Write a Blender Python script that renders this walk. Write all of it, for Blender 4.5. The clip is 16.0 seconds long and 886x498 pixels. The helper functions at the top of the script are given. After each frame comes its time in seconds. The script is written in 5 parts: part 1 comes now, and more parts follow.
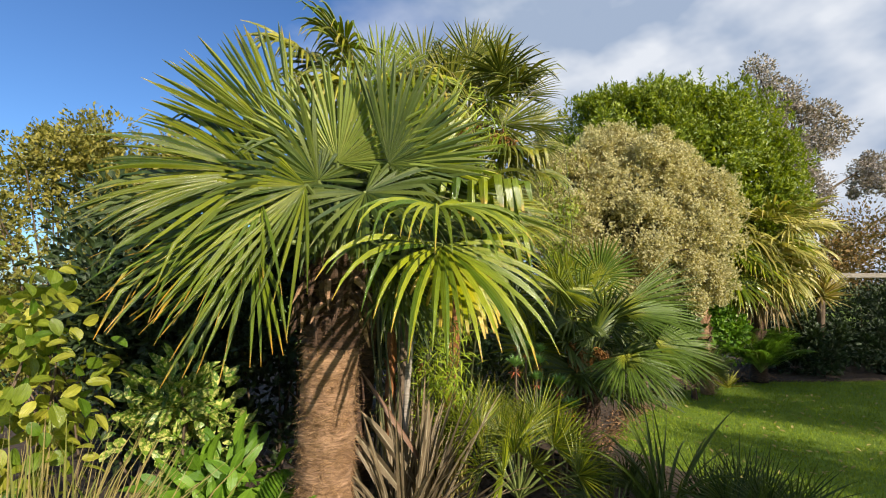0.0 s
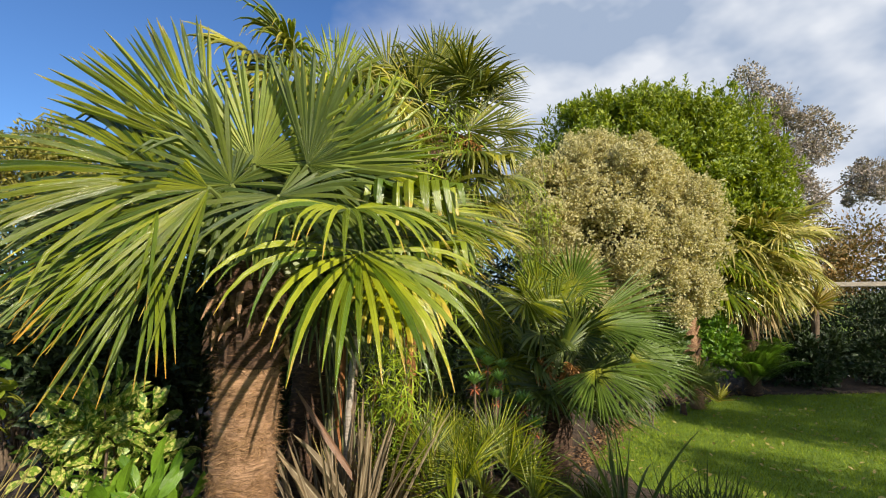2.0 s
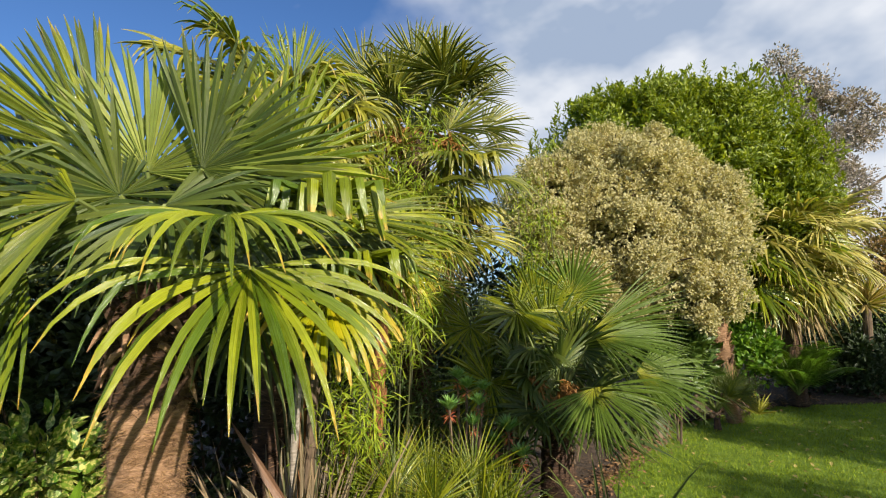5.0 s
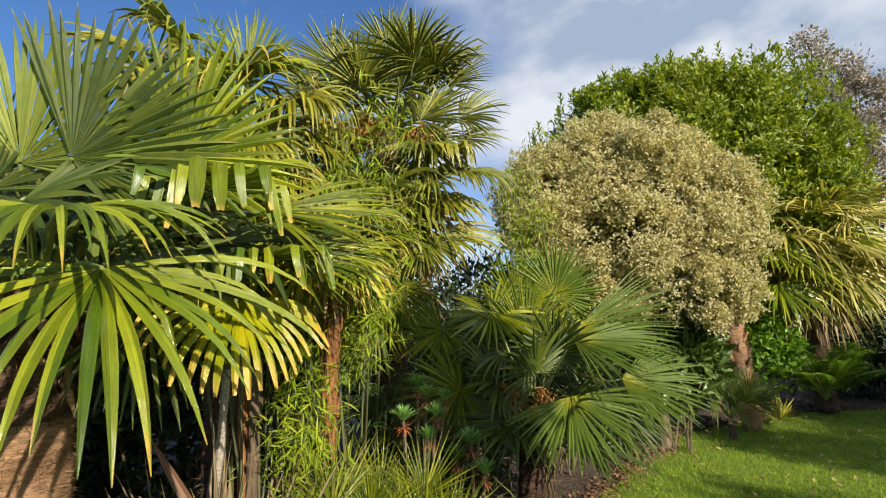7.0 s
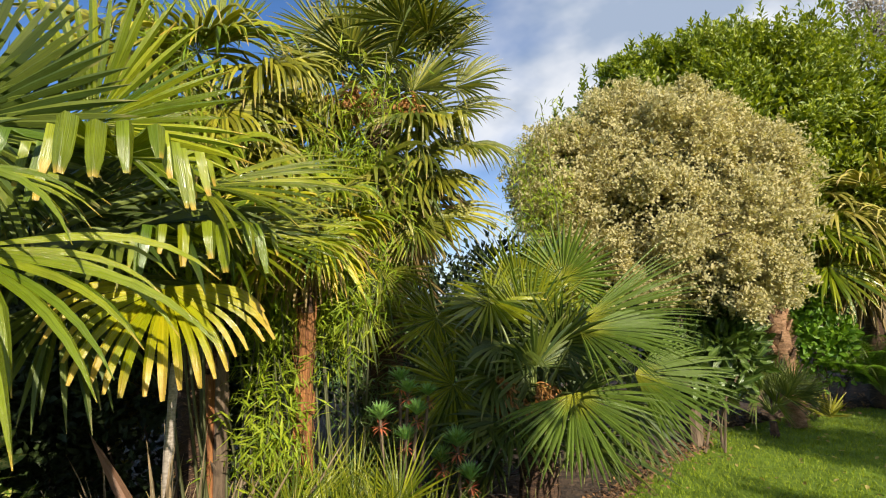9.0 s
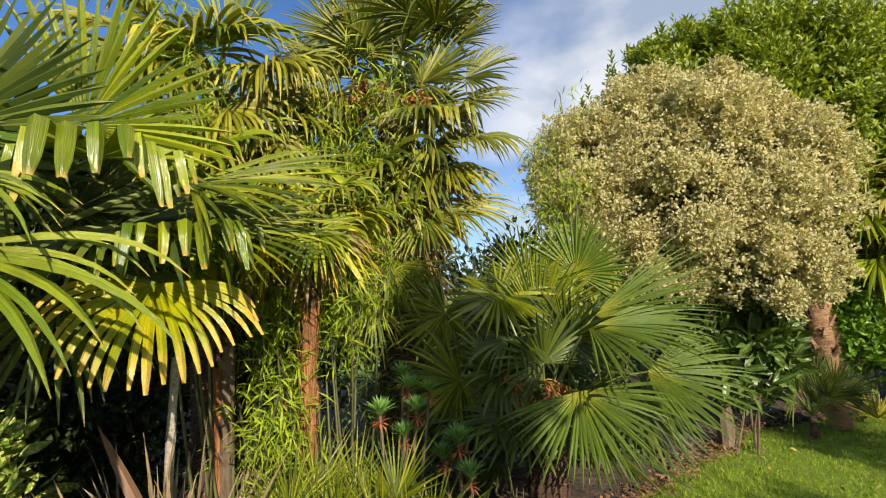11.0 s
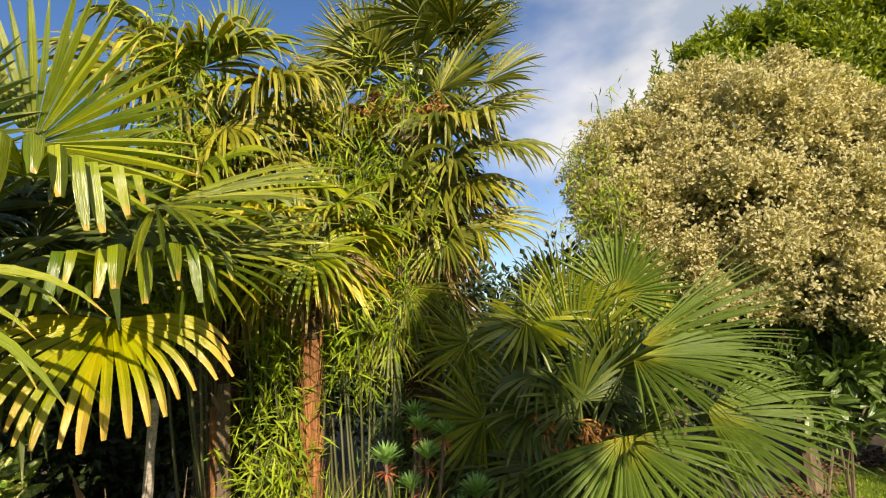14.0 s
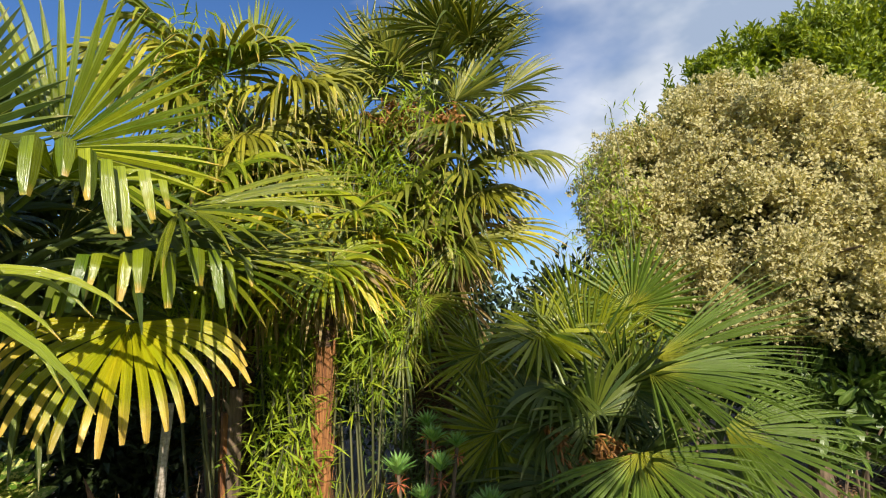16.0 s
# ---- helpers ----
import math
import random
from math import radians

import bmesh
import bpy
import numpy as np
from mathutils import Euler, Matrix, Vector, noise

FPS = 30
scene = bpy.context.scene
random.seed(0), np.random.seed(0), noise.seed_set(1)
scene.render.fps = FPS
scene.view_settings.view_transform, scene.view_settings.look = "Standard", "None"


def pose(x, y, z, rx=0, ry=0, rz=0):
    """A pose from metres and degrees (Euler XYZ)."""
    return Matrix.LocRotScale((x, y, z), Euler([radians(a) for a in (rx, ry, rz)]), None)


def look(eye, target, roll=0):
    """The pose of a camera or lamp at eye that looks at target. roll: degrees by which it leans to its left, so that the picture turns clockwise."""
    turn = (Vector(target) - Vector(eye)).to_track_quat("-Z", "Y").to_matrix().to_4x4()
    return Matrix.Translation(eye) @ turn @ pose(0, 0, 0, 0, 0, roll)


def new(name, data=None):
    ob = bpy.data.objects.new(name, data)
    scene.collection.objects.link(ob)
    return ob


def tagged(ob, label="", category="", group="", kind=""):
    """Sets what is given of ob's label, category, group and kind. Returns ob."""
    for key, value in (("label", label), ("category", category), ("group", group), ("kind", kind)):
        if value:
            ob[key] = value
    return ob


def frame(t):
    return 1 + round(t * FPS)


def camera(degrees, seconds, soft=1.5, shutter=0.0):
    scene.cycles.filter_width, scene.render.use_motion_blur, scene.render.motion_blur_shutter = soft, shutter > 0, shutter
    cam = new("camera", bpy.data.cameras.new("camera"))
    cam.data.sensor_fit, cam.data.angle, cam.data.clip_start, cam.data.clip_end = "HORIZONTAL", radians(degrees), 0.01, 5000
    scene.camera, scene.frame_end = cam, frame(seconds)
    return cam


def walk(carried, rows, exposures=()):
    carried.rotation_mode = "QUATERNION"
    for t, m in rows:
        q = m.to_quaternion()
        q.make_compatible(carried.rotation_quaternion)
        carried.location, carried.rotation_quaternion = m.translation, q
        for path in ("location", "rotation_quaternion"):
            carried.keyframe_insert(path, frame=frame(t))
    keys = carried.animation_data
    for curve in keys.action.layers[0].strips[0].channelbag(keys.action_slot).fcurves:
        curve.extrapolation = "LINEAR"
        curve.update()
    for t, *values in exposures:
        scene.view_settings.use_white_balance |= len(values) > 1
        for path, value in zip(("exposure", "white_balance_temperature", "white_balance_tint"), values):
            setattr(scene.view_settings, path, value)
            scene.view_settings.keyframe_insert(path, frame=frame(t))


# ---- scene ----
cam = camera(84.6, 16.0, soft=1.1)
METRES, EYE, TILT, LEAN, TURN = 2.3, 1.45, 4.0, 0.0, 0.0
ROWS = [
    (0.0, 0.0, 0.0, 0.0, -0.0, 0.0, -0.0),
    (0.5, 0.0382, 0.0165, 0.0003, 0.16, 0.29, -0.03),
    (1.0, 0.0845, 0.0411, -0.0014, 0.19, 0.54, 0.18),
    (1.5, 0.1095, 0.0541, -0.0008, 0.15, 0.88, 0.37),
    (2.0, 0.1223, 0.0744, -0.0072, 0.17, 1.46, 0.48),
    (2.5, 0.1343, 0.1046, -0.0084, 0.52, 2.22, 0.78),
    (3.0, 0.1462, 0.1267, -0.0087, 1.42, 2.77, 1.18),
    (3.5, 0.173, 0.1424, -0.0091, 2.61, 2.95, 1.7),
    (4.0, 0.2177, 0.1594, -0.0074, 3.41, 2.72, 2.18),
    (6.5, 0.3734, 0.2926, -0.0191, 6.27, 2.98, 3.32),
    (7.0, 0.4262, 0.3175, -0.0228, 7.49, 3.0, 3.5),
    (7.5, 0.4567, 0.3434, -0.0277, 8.41, 2.66, 3.6),
    (8.0, 0.4709, 0.3831, -0.0343, 9.3, 2.34, 3.73),
    (8.5, 0.4906, 0.4242, -0.0378, 10.44, 2.01, 3.88),
    (11.0, 0.5803, 0.4787, -0.0422, 16.15, 1.39, 4.42),
    (11.5, 0.5773, 0.5047, -0.0469, 16.5, 0.87, 4.26),
    (12.0, 0.5706, 0.5475, -0.0514, 17.23, 0.25, 4.35),
    (12.5, 0.571, 0.5798, -0.0539, 18.37, -0.27, 4.7),
    (13.0, 0.5887, 0.6015, -0.0569, 19.85, -0.0, 5.22),
    (13.5, 0.6091, 0.6136, -0.0541, 21.2, 1.57, 5.62),
    (14.0, 0.6092, 0.6118, -0.0411, 22.14, 4.16, 5.69),
    (14.5, 0.6054, 0.602, -0.0282, 22.59, 6.5, 5.53),
    (15.0, 0.6006, 0.5958, -0.0248, 22.76, 7.45, 5.28),
    (15.5, 0.5955, 0.6029, -0.0331, 22.77, 6.83, 4.95),
    (16.0, 0.5914, 0.6071, -0.0384, 22.69, 5.28, 4.55),
]
walk(cam, [(t, pose(0, 0, EYE, TILT, LEAN, TURN) @ pose(METRES * x, METRES * y, METRES * z, 90 + pitch, roll, yaw)) for t, x, y, z, yaw, pitch, roll in ROWS], exposures=[(0.0, 0.6, 6500, 10), (7.5, 0.62, 6500, 10), (8.5, 0.68, 6600, 10), (11.0, 0.68, 6650, 10), (12.0, 0.68, 6900, 10),
                                                                                                                       (13.0, 0.8, 7500, 12), (14.0, 0.76, 7300, 12), (15.0, 0.63, 6450, 10), (16.0, 0.66, 6500, 10)])

# ---- light: low autumn sun behind the walker, broken cloud ----
SUN_AZ, SUN_EL = 37.0, 26.0      # degrees to the right of straight behind the start, and above the horizon
sx, sy, sz = math.sin(radians(SUN_AZ)) * math.cos(radians(SUN_EL)), -math.cos(radians(SUN_AZ)) * math.cos(radians(SUN_EL)), math.sin(radians(SUN_EL))
sun = new("sun", bpy.data.lights.new("sun", "SUN"))
sun.data.energy, sun.data.angle, sun.data.color = 5.0, radians(0.6), (1.0, 0.9, 0.74)
sun.matrix_world = look((sx * 30, sy * 30, sz * 30), (0, 0, 0))

world = bpy.data.worlds.new("sky")
scene.world = world
world.use_nodes = True
wn, wl = world.node_tree.nodes, world.node_tree.links
wn.clear()
w_out, w_bg = wn.new("ShaderNodeOutputWorld"), wn.new("ShaderNodeBackground")
sky = wn.new("ShaderNodeTexSky")
sky.sky_type, sky.sun_disc = "NISHITA", False
sky.sun_elevation, sky.sun_rotation = radians(SUN_EL), radians(180 - SUN_AZ)
sky.ozone_density, sky.dust_density = 2.5, 0.4
coord = wn.new("ShaderNodeTexCoord")
stretch = wn.new("ShaderNodeMapping")
stretch.inputs["Scale"].default_value = (1.2, 1.4, 2.1)
stretch.inputs["Rotation"].default_value = (0.15, 0.35, 0.2)
puffs = wn.new("ShaderNodeTexNoise")
puffs.inputs["Scale"].default_value, puffs.inputs["Detail"].default_value, puffs.inputs["Roughness"].default_value = 1.9, 6, 0.5
puffs.inputs["Distortion"].default_value = 0.15
side = wn.new("ShaderNodeSeparateXYZ")
bank = wn.new("ShaderNodeMath")      # the cloud bank thickens towards the east
bank.operation = "MULTIPLY_ADD"
bank.inputs[1].default_value, bank.inputs[2].default_value = 0.7, 0.1
total = wn.new("ShaderNodeMath")
cover = wn.new("ShaderNodeValToRGB")
cover.color_ramp.elements[0].position, cover.color_ramp.elements[1].position = 0.41, 0.72
shade = wn.new("ShaderNodeTexNoise")
shade.inputs["Scale"].default_value, shade.inputs["Detail"].default_value = 4.0, 4
tone = wn.new("ShaderNodeValToRGB")
tone.color_ramp.elements[0].position, tone.color_ramp.elements[1].position = 0.4, 0.62
tone.color_ramp.elements[0].color, tone.color_ramp.elements[1].color = (5.0, 6.2, 8.3, 1), (10.6, 11.1, 12.0, 1)
blend = wn.new("ShaderNodeMixRGB")
wl.new(coord.outputs["Generated"], stretch.inputs["Vector"])
wl.new(stretch.outputs["Vector"], puffs.inputs["Vector"])
wl.new(coord.outputs["Generated"], side.inputs[0])
wl.new(side.outputs["X"], bank.inputs[0])
wl.new(puffs.outputs["Fac"], total.inputs[0])
wl.new(bank.outputs[0], total.inputs[1])
wl.new(total.outputs[0], cover.inputs["Fac"])
wl.new(stretch.outputs["Vector"], shade.inputs["Vector"])
wl.new(shade.outputs["Fac"], tone.inputs["Fac"])
wl.new(cover.outputs["Color"], blend.inputs["Fac"])
deep = wn.new("ShaderNodeMixRGB")      # a clear, deep autumn blue
deep.blend_type, deep.inputs["Fac"].default_value, deep.inputs["Color2"].default_value = "MULTIPLY", 1.0, (1.05, 1.48, 2.02, 1)
wl.new(sky.outputs["Color"], deep.inputs["Color1"])
wl.new(deep.outputs["Color"], blend.inputs["Color1"])
wl.new(tone.outputs["Color"], blend.inputs["Color2"])
wl.new(blend.outputs["Color"], w_bg.inputs["Color"])
w_bg.inputs["Strength"].default_value = 0.05
wl.new(w_bg.outputs[0], w_out.inputs["Surface"])


# ---- materials ----
def mix_node(nt, fac, a, b, kind="MIX"):
    m = nt.nodes.new("ShaderNodeMixRGB")
    m.blend_type = kind
    for socket, value in zip(m.inputs, (fac, a, b)):
        if isinstance(value, bpy.types.NodeSocket):
            nt.links.new(value, socket)
        elif isinstance(value, (int, float)):
            socket.default_value = value
        else:
            socket.default_value = (*value, 1)
    return m.outputs[0]


def noise_node(nt, scale, detail=4, space="Object", stretch=(1, 1, 1), rough=0.55):
    tc, mp, n = (nt.nodes.new(k) for k in ("ShaderNodeTexCoord", "ShaderNodeMapping", "ShaderNodeTexNoise"))
    mp.inputs["Scale"].default_value = stretch
    nt.links.new(tc.outputs[space], mp.inputs["Vector"])
    nt.links.new(mp.outputs["Vector"], n.inputs["Vector"])
    n.inputs["Scale"].default_value, n.inputs["Detail"].default_value, n.inputs["Roughness"].default_value = scale, detail, rough
    return n.outputs["Fac"]


def ramp_node(nt, fac, stops):
    r = nt.nodes.new("ShaderNodeValToRGB")
    e = r.color_ramp.elements
    while len(e) < len(stops):
        e.new(0.5)
    for el, (p, c) in zip(e, stops):
        el.position, el.color = p, (*c, 1) if len(c) == 3 else c
    nt.links.new(fac, r.inputs["Fac"])
    return r.outputs["Color"]


def start_material(name):
    m = bpy.data.materials.new(name)
    m.use_nodes = True
    nt = m.node_tree
    return m, nt, nt.nodes["Principled BSDF"], nt.nodes["Material Output"]


def bump_into(nt, bsdf, height, strength, distance):
    b = nt.nodes.new("ShaderNodeBump")
    b.inputs["Strength"].default_value, b.inputs["Distance"].default_value = strength, distance
    nt.links.new(height, b.inputs["Height"])
    nt.links.new(b.outputs["Normal"], bsdf.inputs["Normal"])


def leaf_material(name, dark, light, rough=0.42, through_light=0.25, tip=None, tip_from=0.6, margin=None, rib=None, blotch=None, veins=0.75):
    """A leaf blade: colour varies from leaf to leaf and over the plant; tip, margin and rib are paint along the blade's own UV."""
    m, nt, bsdf, out = start_material(name)
    geo, uv, sep = nt.nodes.new("ShaderNodeNewGeometry"), nt.nodes.new("ShaderNodeUVMap"), nt.nodes.new("ShaderNodeSeparateXYZ")
    uv.uv_map = "uv"
    nt.links.new(uv.outputs["UV"], sep.inputs[0])
    col = ramp_node(nt, geo.outputs["Random Per Island"], [(0.0, dark), (0.55, tuple((a + b) / 2 for a, b in zip(dark, light))), (1.0, light)])
    col = mix_node(nt, 0.55, col, ramp_node(nt, noise_node(nt, 3.5, 3), [(0.3, (0.55, 0.6, 0.5)), (0.7, (1.25, 1.2, 1.1))]), "MULTIPLY")
    if blotch:
        col = mix_node(nt, ramp_node(nt, noise_node(nt, 55, 2), [(0.5, (0, 0, 0)), (0.56, (1, 1, 1))]), col, blotch)
    if margin:
        away = nt.nodes.new("ShaderNodeMath")
        away.operation, away.inputs[1].default_value = "PINGPONG", 0.5
        nt.links.new(sep.outputs["X"], away.inputs[0])
        col = mix_node(nt, ramp_node(nt, away.outputs[0], [(0.28, (1, 1, 1)), (0.44, (0, 0, 0))]), col, margin)
    if tip:
        add = nt.nodes.new("ShaderNodeMath")
        add.operation, add.inputs[1].default_value, add.inputs[2].default_value = "MULTIPLY_ADD", 0.18, -0.09
        nt.links.new(geo.outputs["Random Per Island"], add.inputs[0])
        along = nt.nodes.new("ShaderNodeMath")
        nt.links.new(sep.outputs["Y"], along.inputs[0])
        nt.links.new(add.outputs[0], along.inputs[1])
        fac = ramp_node(nt, along.outputs[0], [(tip_from, (0, 0, 0)), (min(tip_from + 0.3, 0.99), (1, 1, 1))])
        col = mix_node(nt, fac, col, tip)
    if rib:
        mid = nt.nodes.new("ShaderNodeMath")
        mid.operation, mid.inputs[1].default_value = "SUBTRACT", 0.5
        nt.links.new(sep.outputs["X"], mid.inputs[0])
        ab = nt.nodes.new("ShaderNodeMath")
        ab.operation = "ABSOLUTE"
        nt.links.new(mid.outputs[0], ab.inputs[0])
        col = mix_node(nt, ramp_node(nt, ab.outputs[0], [(0.04, (0.7, 0.7, 0.7)), (0.12, (0, 0, 0))]), col, rib)
    if veins:      # fine lengthwise veins and a few scars, in the blade's own UV
        col = mix_node(nt, veins, col, ramp_node(nt, noise_node(nt, 5, 4, "UV", (5, 0.5, 1)), [(0.34, (0.55, 0.6, 0.5)), (0.66, (1.3, 1.25, 1.2))]), "MULTIPLY")
        col = mix_node(nt, veins * 0.6, col, ramp_node(nt, noise_node(nt, 22, 3), [(0.3, (0.7, 0.68, 0.6)), (0.6, (1.1, 1.1, 1.05))]), "MULTIPLY")
    nt.links.new(col, bsdf.inputs["Base Color"])
    polish = ramp_node(nt, noise_node(nt, 9, 4, "UV", (3, 0.35, 1)), [(0.35, (rough * 0.6,) * 3), (0.65, (min(rough * 1.6, 1.0),) * 3)])
    nt.links.new(polish, bsdf.inputs["Roughness"])
    bsdf.inputs["Specular IOR Level"].default_value = 0.6
    bump_into(nt, bsdf, noise_node(nt, 14, 3, "UV", (1.5, 0.06, 1)), 0.6, 0.004)
    tr, mx = nt.nodes.new("ShaderNodeBsdfTranslucent"), nt.nodes.new("ShaderNodeMixShader")
    warm = mix_node(nt, 1.0, col, (1.25, 1.2, 0.6), "MULTIPLY")
    nt.links.new(warm, tr.inputs["Color"])
    mx.inputs["Fac"].default_value = through_light
    nt.links.new(bsdf.outputs[0], mx.inputs[1])
    nt.links.new(tr.outputs[0], mx.inputs[2])
    nt.links.new(mx.outputs[0], out.inputs["Surface"])
    return m


def rough_material(name, dark, light, scale, stretch=(1, 1, 1), bump=0.6, depth=0.01, rough=0.9, extra=None):
    m, nt, bsdf, out = start_material(name)
    fine = noise_node(nt, scale, 6, stretch=stretch, rough=0.65)
    col = ramp_node(nt, fine, [(0.32, dark), (0.68, light)])
    col = mix_node(nt, 0.6, col, ramp_node(nt, noise_node(nt, scale * 0.13, 3), [(0.3, (0.6, 0.6, 0.6)), (0.7, (1.2, 1.2, 1.2))]), "MULTIPLY")
    if extra:
        col = mix_node(nt, ramp_node(nt, noise_node(nt, scale * 0.3, 3), [(0.52, (0, 0, 0)), (0.66, (1, 1, 1))]), col, extra)
    nt.links.new(col, bsdf.inputs["Base Color"])
    bsdf.inputs["Roughness"].default_value = rough
    bump_into(nt, bsdf, fine, bump, depth)
    return m


FROND = leaf_material("palm_frond_green", (0.04, 0.078, 0.005), (0.265, 0.29, 0.014), 0.25, 0.15, (0.4, 0.32, 0.05), 0.93)
FROND_LOW = leaf_material("palm_frond_yellowing", (0.085, 0.15, 0.007), (0.35, 0.385, 0.02), 0.24, 0.2, (0.52, 0.36, 0.05), 0.94)
FROND_YELLOW = leaf_material("palm_frond_yellow", (0.34, 0.38, 0.007), (0.52, 0.47, 0.012), 0.25, 0.3, (0.75, 0.5, 0.1), 0.68)
FROND_PALE = leaf_material("palm_frond_pale", (0.21, 0.28, 0.045), (0.37, 0.41, 0.09), 0.4, 0.3, (0.2, 0.26, 0.04), 0.8)
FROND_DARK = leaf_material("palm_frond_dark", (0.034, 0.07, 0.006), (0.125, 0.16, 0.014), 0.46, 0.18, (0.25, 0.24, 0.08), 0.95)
FROND_OLIVE = leaf_material("palm_frond_olive", (0.14, 0.155, 0.014), (0.44, 0.41, 0.04), 0.33, 0.22, (0.5, 0.38, 0.12), 0.86)
FROND_HEART = leaf_material("palm_frond_pale_heart", (0.38, 0.4, 0.03), (0.5, 0.46, 0.04), 0.36, 0.3, (0.12, 0.188, 0.02), 0.01)
FROND_TIPPED = leaf_material("palm_frond_orange_tips", (0.06, 0.12, 0.006), (0.24, 0.28, 0.016), 0.3, 0.18, (0.6, 0.3, 0.03), 0.84)
FROND_STRAW = leaf_material("palm_frond_straw", (0.26, 0.27, 0.05), (0.6, 0.52, 0.14), 0.36, 0.25, (0.5, 0.38, 0.14), 0.86)
FROND_DEAD = leaf_material("palm_frond_dead", (0.2, 0.13, 0.05), (0.42, 0.32, 0.15), 0.6, 0.2)
PETIOLE = rough_material("petiole_green", (0.1, 0.14, 0.03), (0.2, 0.23, 0.06), 30, (1, 1, 0.1), 0.2, 0.002, 0.45)
FIBRE = rough_material("palm_fibre", (0.17, 0.09, 0.045), (0.52, 0.31, 0.18), 16, (1, 1, 5), 0.9, 0.02)
FIBRE_STRAND = leaf_material("fibre_strand", (0.17, 0.085, 0.04), (0.5, 0.3, 0.17), 0.8, 0.1)
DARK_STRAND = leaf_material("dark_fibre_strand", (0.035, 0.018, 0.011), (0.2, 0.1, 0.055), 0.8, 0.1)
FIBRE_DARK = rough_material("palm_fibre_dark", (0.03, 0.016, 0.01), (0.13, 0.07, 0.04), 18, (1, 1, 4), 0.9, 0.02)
ORANGE_BARK = rough_material("orange_bark", (0.08, 0.025, 0.01), (0.5, 0.21, 0.065), 26, (3.2, 3.2, 0.25), 1.0, 0.016, 0.75)
BARK_STRIP = leaf_material("bark_strip", (0.12, 0.04, 0.015), (0.55, 0.26, 0.1), 0.6, 0.1)
BROWN_BARK = rough_material("brown_bark", (0.06, 0.04, 0.025), (0.2, 0.14, 0.09), 24, (2, 2, 0.4), 0.8, 0.01)
PITTO = leaf_material("pittosporum_leaf", (0.36, 0.34, 0.17), (0.58, 0.53, 0.29), 0.55, 0.34, margin=(0.66, 0.6, 0.37))
# darker leaves inside the crown: its shaded gaps put into the colour
PITTO_INNER = leaf_material("pittosporum_shaded_leaf", (0.08, 0.09, 0.04), (0.2, 0.19, 0.09), 0.55, 0.2)
FROND_TALL = leaf_material("palm_frond_tall", (0.06, 0.095, 0.01), (0.3, 0.3, 0.04), 0.36, 0.22, (0.42, 0.34, 0.14), 0.92)
LAUREL = leaf_material("laurel_leaf", (0.11, 0.175, 0.005), (0.4, 0.46, 0.016), 0.34, 0.36, rib=(0.2, 0.28, 0.06))
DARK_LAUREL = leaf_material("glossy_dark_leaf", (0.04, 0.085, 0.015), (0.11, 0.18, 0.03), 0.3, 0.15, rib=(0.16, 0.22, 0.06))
IVY = leaf_material("ivy_leaf", (0.09, 0.21, 0.015), (0.22, 0.38, 0.035), 0.36, 0.32)
CULM = rough_material("bamboo_culm", (0.045, 0.055, 0.018), (0.11, 0.11, 0.04), 30, (1, 1, 0.2), 0.2, 0.002, 0.5)
# leaf colour lowered to carry the deep shade behind the palms
SHADED_LEAF = leaf_material("shaded_hedge_leaf", (0.018, 0.038, 0.01), (0.045, 0.075, 0.018), 0.5, 0.15)
OLIVE_LEAF = leaf_material("olive_hedge_leaf", (0.15, 0.165, 0.022), (0.4, 0.34, 0.07), 0.5, 0.3)
AUTUMN_LEAF = leaf_material("autumn_leaf", (0.1, 0.1, 0.03), (0.35, 0.2, 0.06), 0.5, 0.25)
SMOKE_LEAF = leaf_material("grey_purple_leaf", (0.22, 0.19, 0.2), (0.55, 0.48, 0.5), 0.55, 0.2)
BAMBOO_LEAF = leaf_material("bamboo_leaf", (0.18, 0.3, 0.01), (0.44, 0.52, 0.03), 0.4, 0.35)
AUCUBA = leaf_material("spotted_laurel_leaf", (0.1, 0.22, 0.02), (0.24, 0.36, 0.05), 0.32, 0.25, blotch=(0.6, 0.6, 0.18))
YELLOW_SHRUB = leaf_material("golden_shrub_leaf", (0.1, 0.2, 0.012), (0.52, 0.5, 0.07), 0.34, 0.4)
STRAP = leaf_material("flax_strap", (0.06, 0.04, 0.028), (0.33, 0.25, 0.17), 0.45, 0.12, (0.36, 0.25, 0.15), 0.8, rib=(0.42, 0.36, 0.26))
STRAP_RUST = leaf_material("flax_strap_rust", (0.14, 0.07, 0.045), (0.25, 0.13, 0.08), 0.5, 0.12)
STRAW = leaf_material("dry_grass", (0.28, 0.22, 0.07), (0.58, 0.46, 0.2), 0.6, 0.3)
GRASSY = leaf_material("long_grass", (0.14, 0.19, 0.03), (0.38, 0.36, 0.1), 0.5, 0.3)
SPURGE = leaf_material("spurge_leaf", (0.12, 0.3, 0.06), (0.28, 0.48, 0.1), 0.42, 0.25, rib=(0.2, 0.35, 0.16))
SPURGE_RED = leaf_material("spurge_red_leaf", (0.36, 0.05, 0.03), (0.66, 0.2, 0.1), 0.45, 0.2)
FRUIT = leaf_material("palm_fruit_orange", (0.22, 0.09, 0.02), (0.46, 0.22, 0.06), 0.5, 0.1)
LAWN_BLADE = leaf_material("lawn_blade", (0.14, 0.23, 0.004), (0.38, 0.48, 0.014), 0.45, 0.3)
LITTER = leaf_material("leaf_litter", (0.1, 0.05, 0.025), (0.36, 0.2, 0.1), 0.7, 0.05)
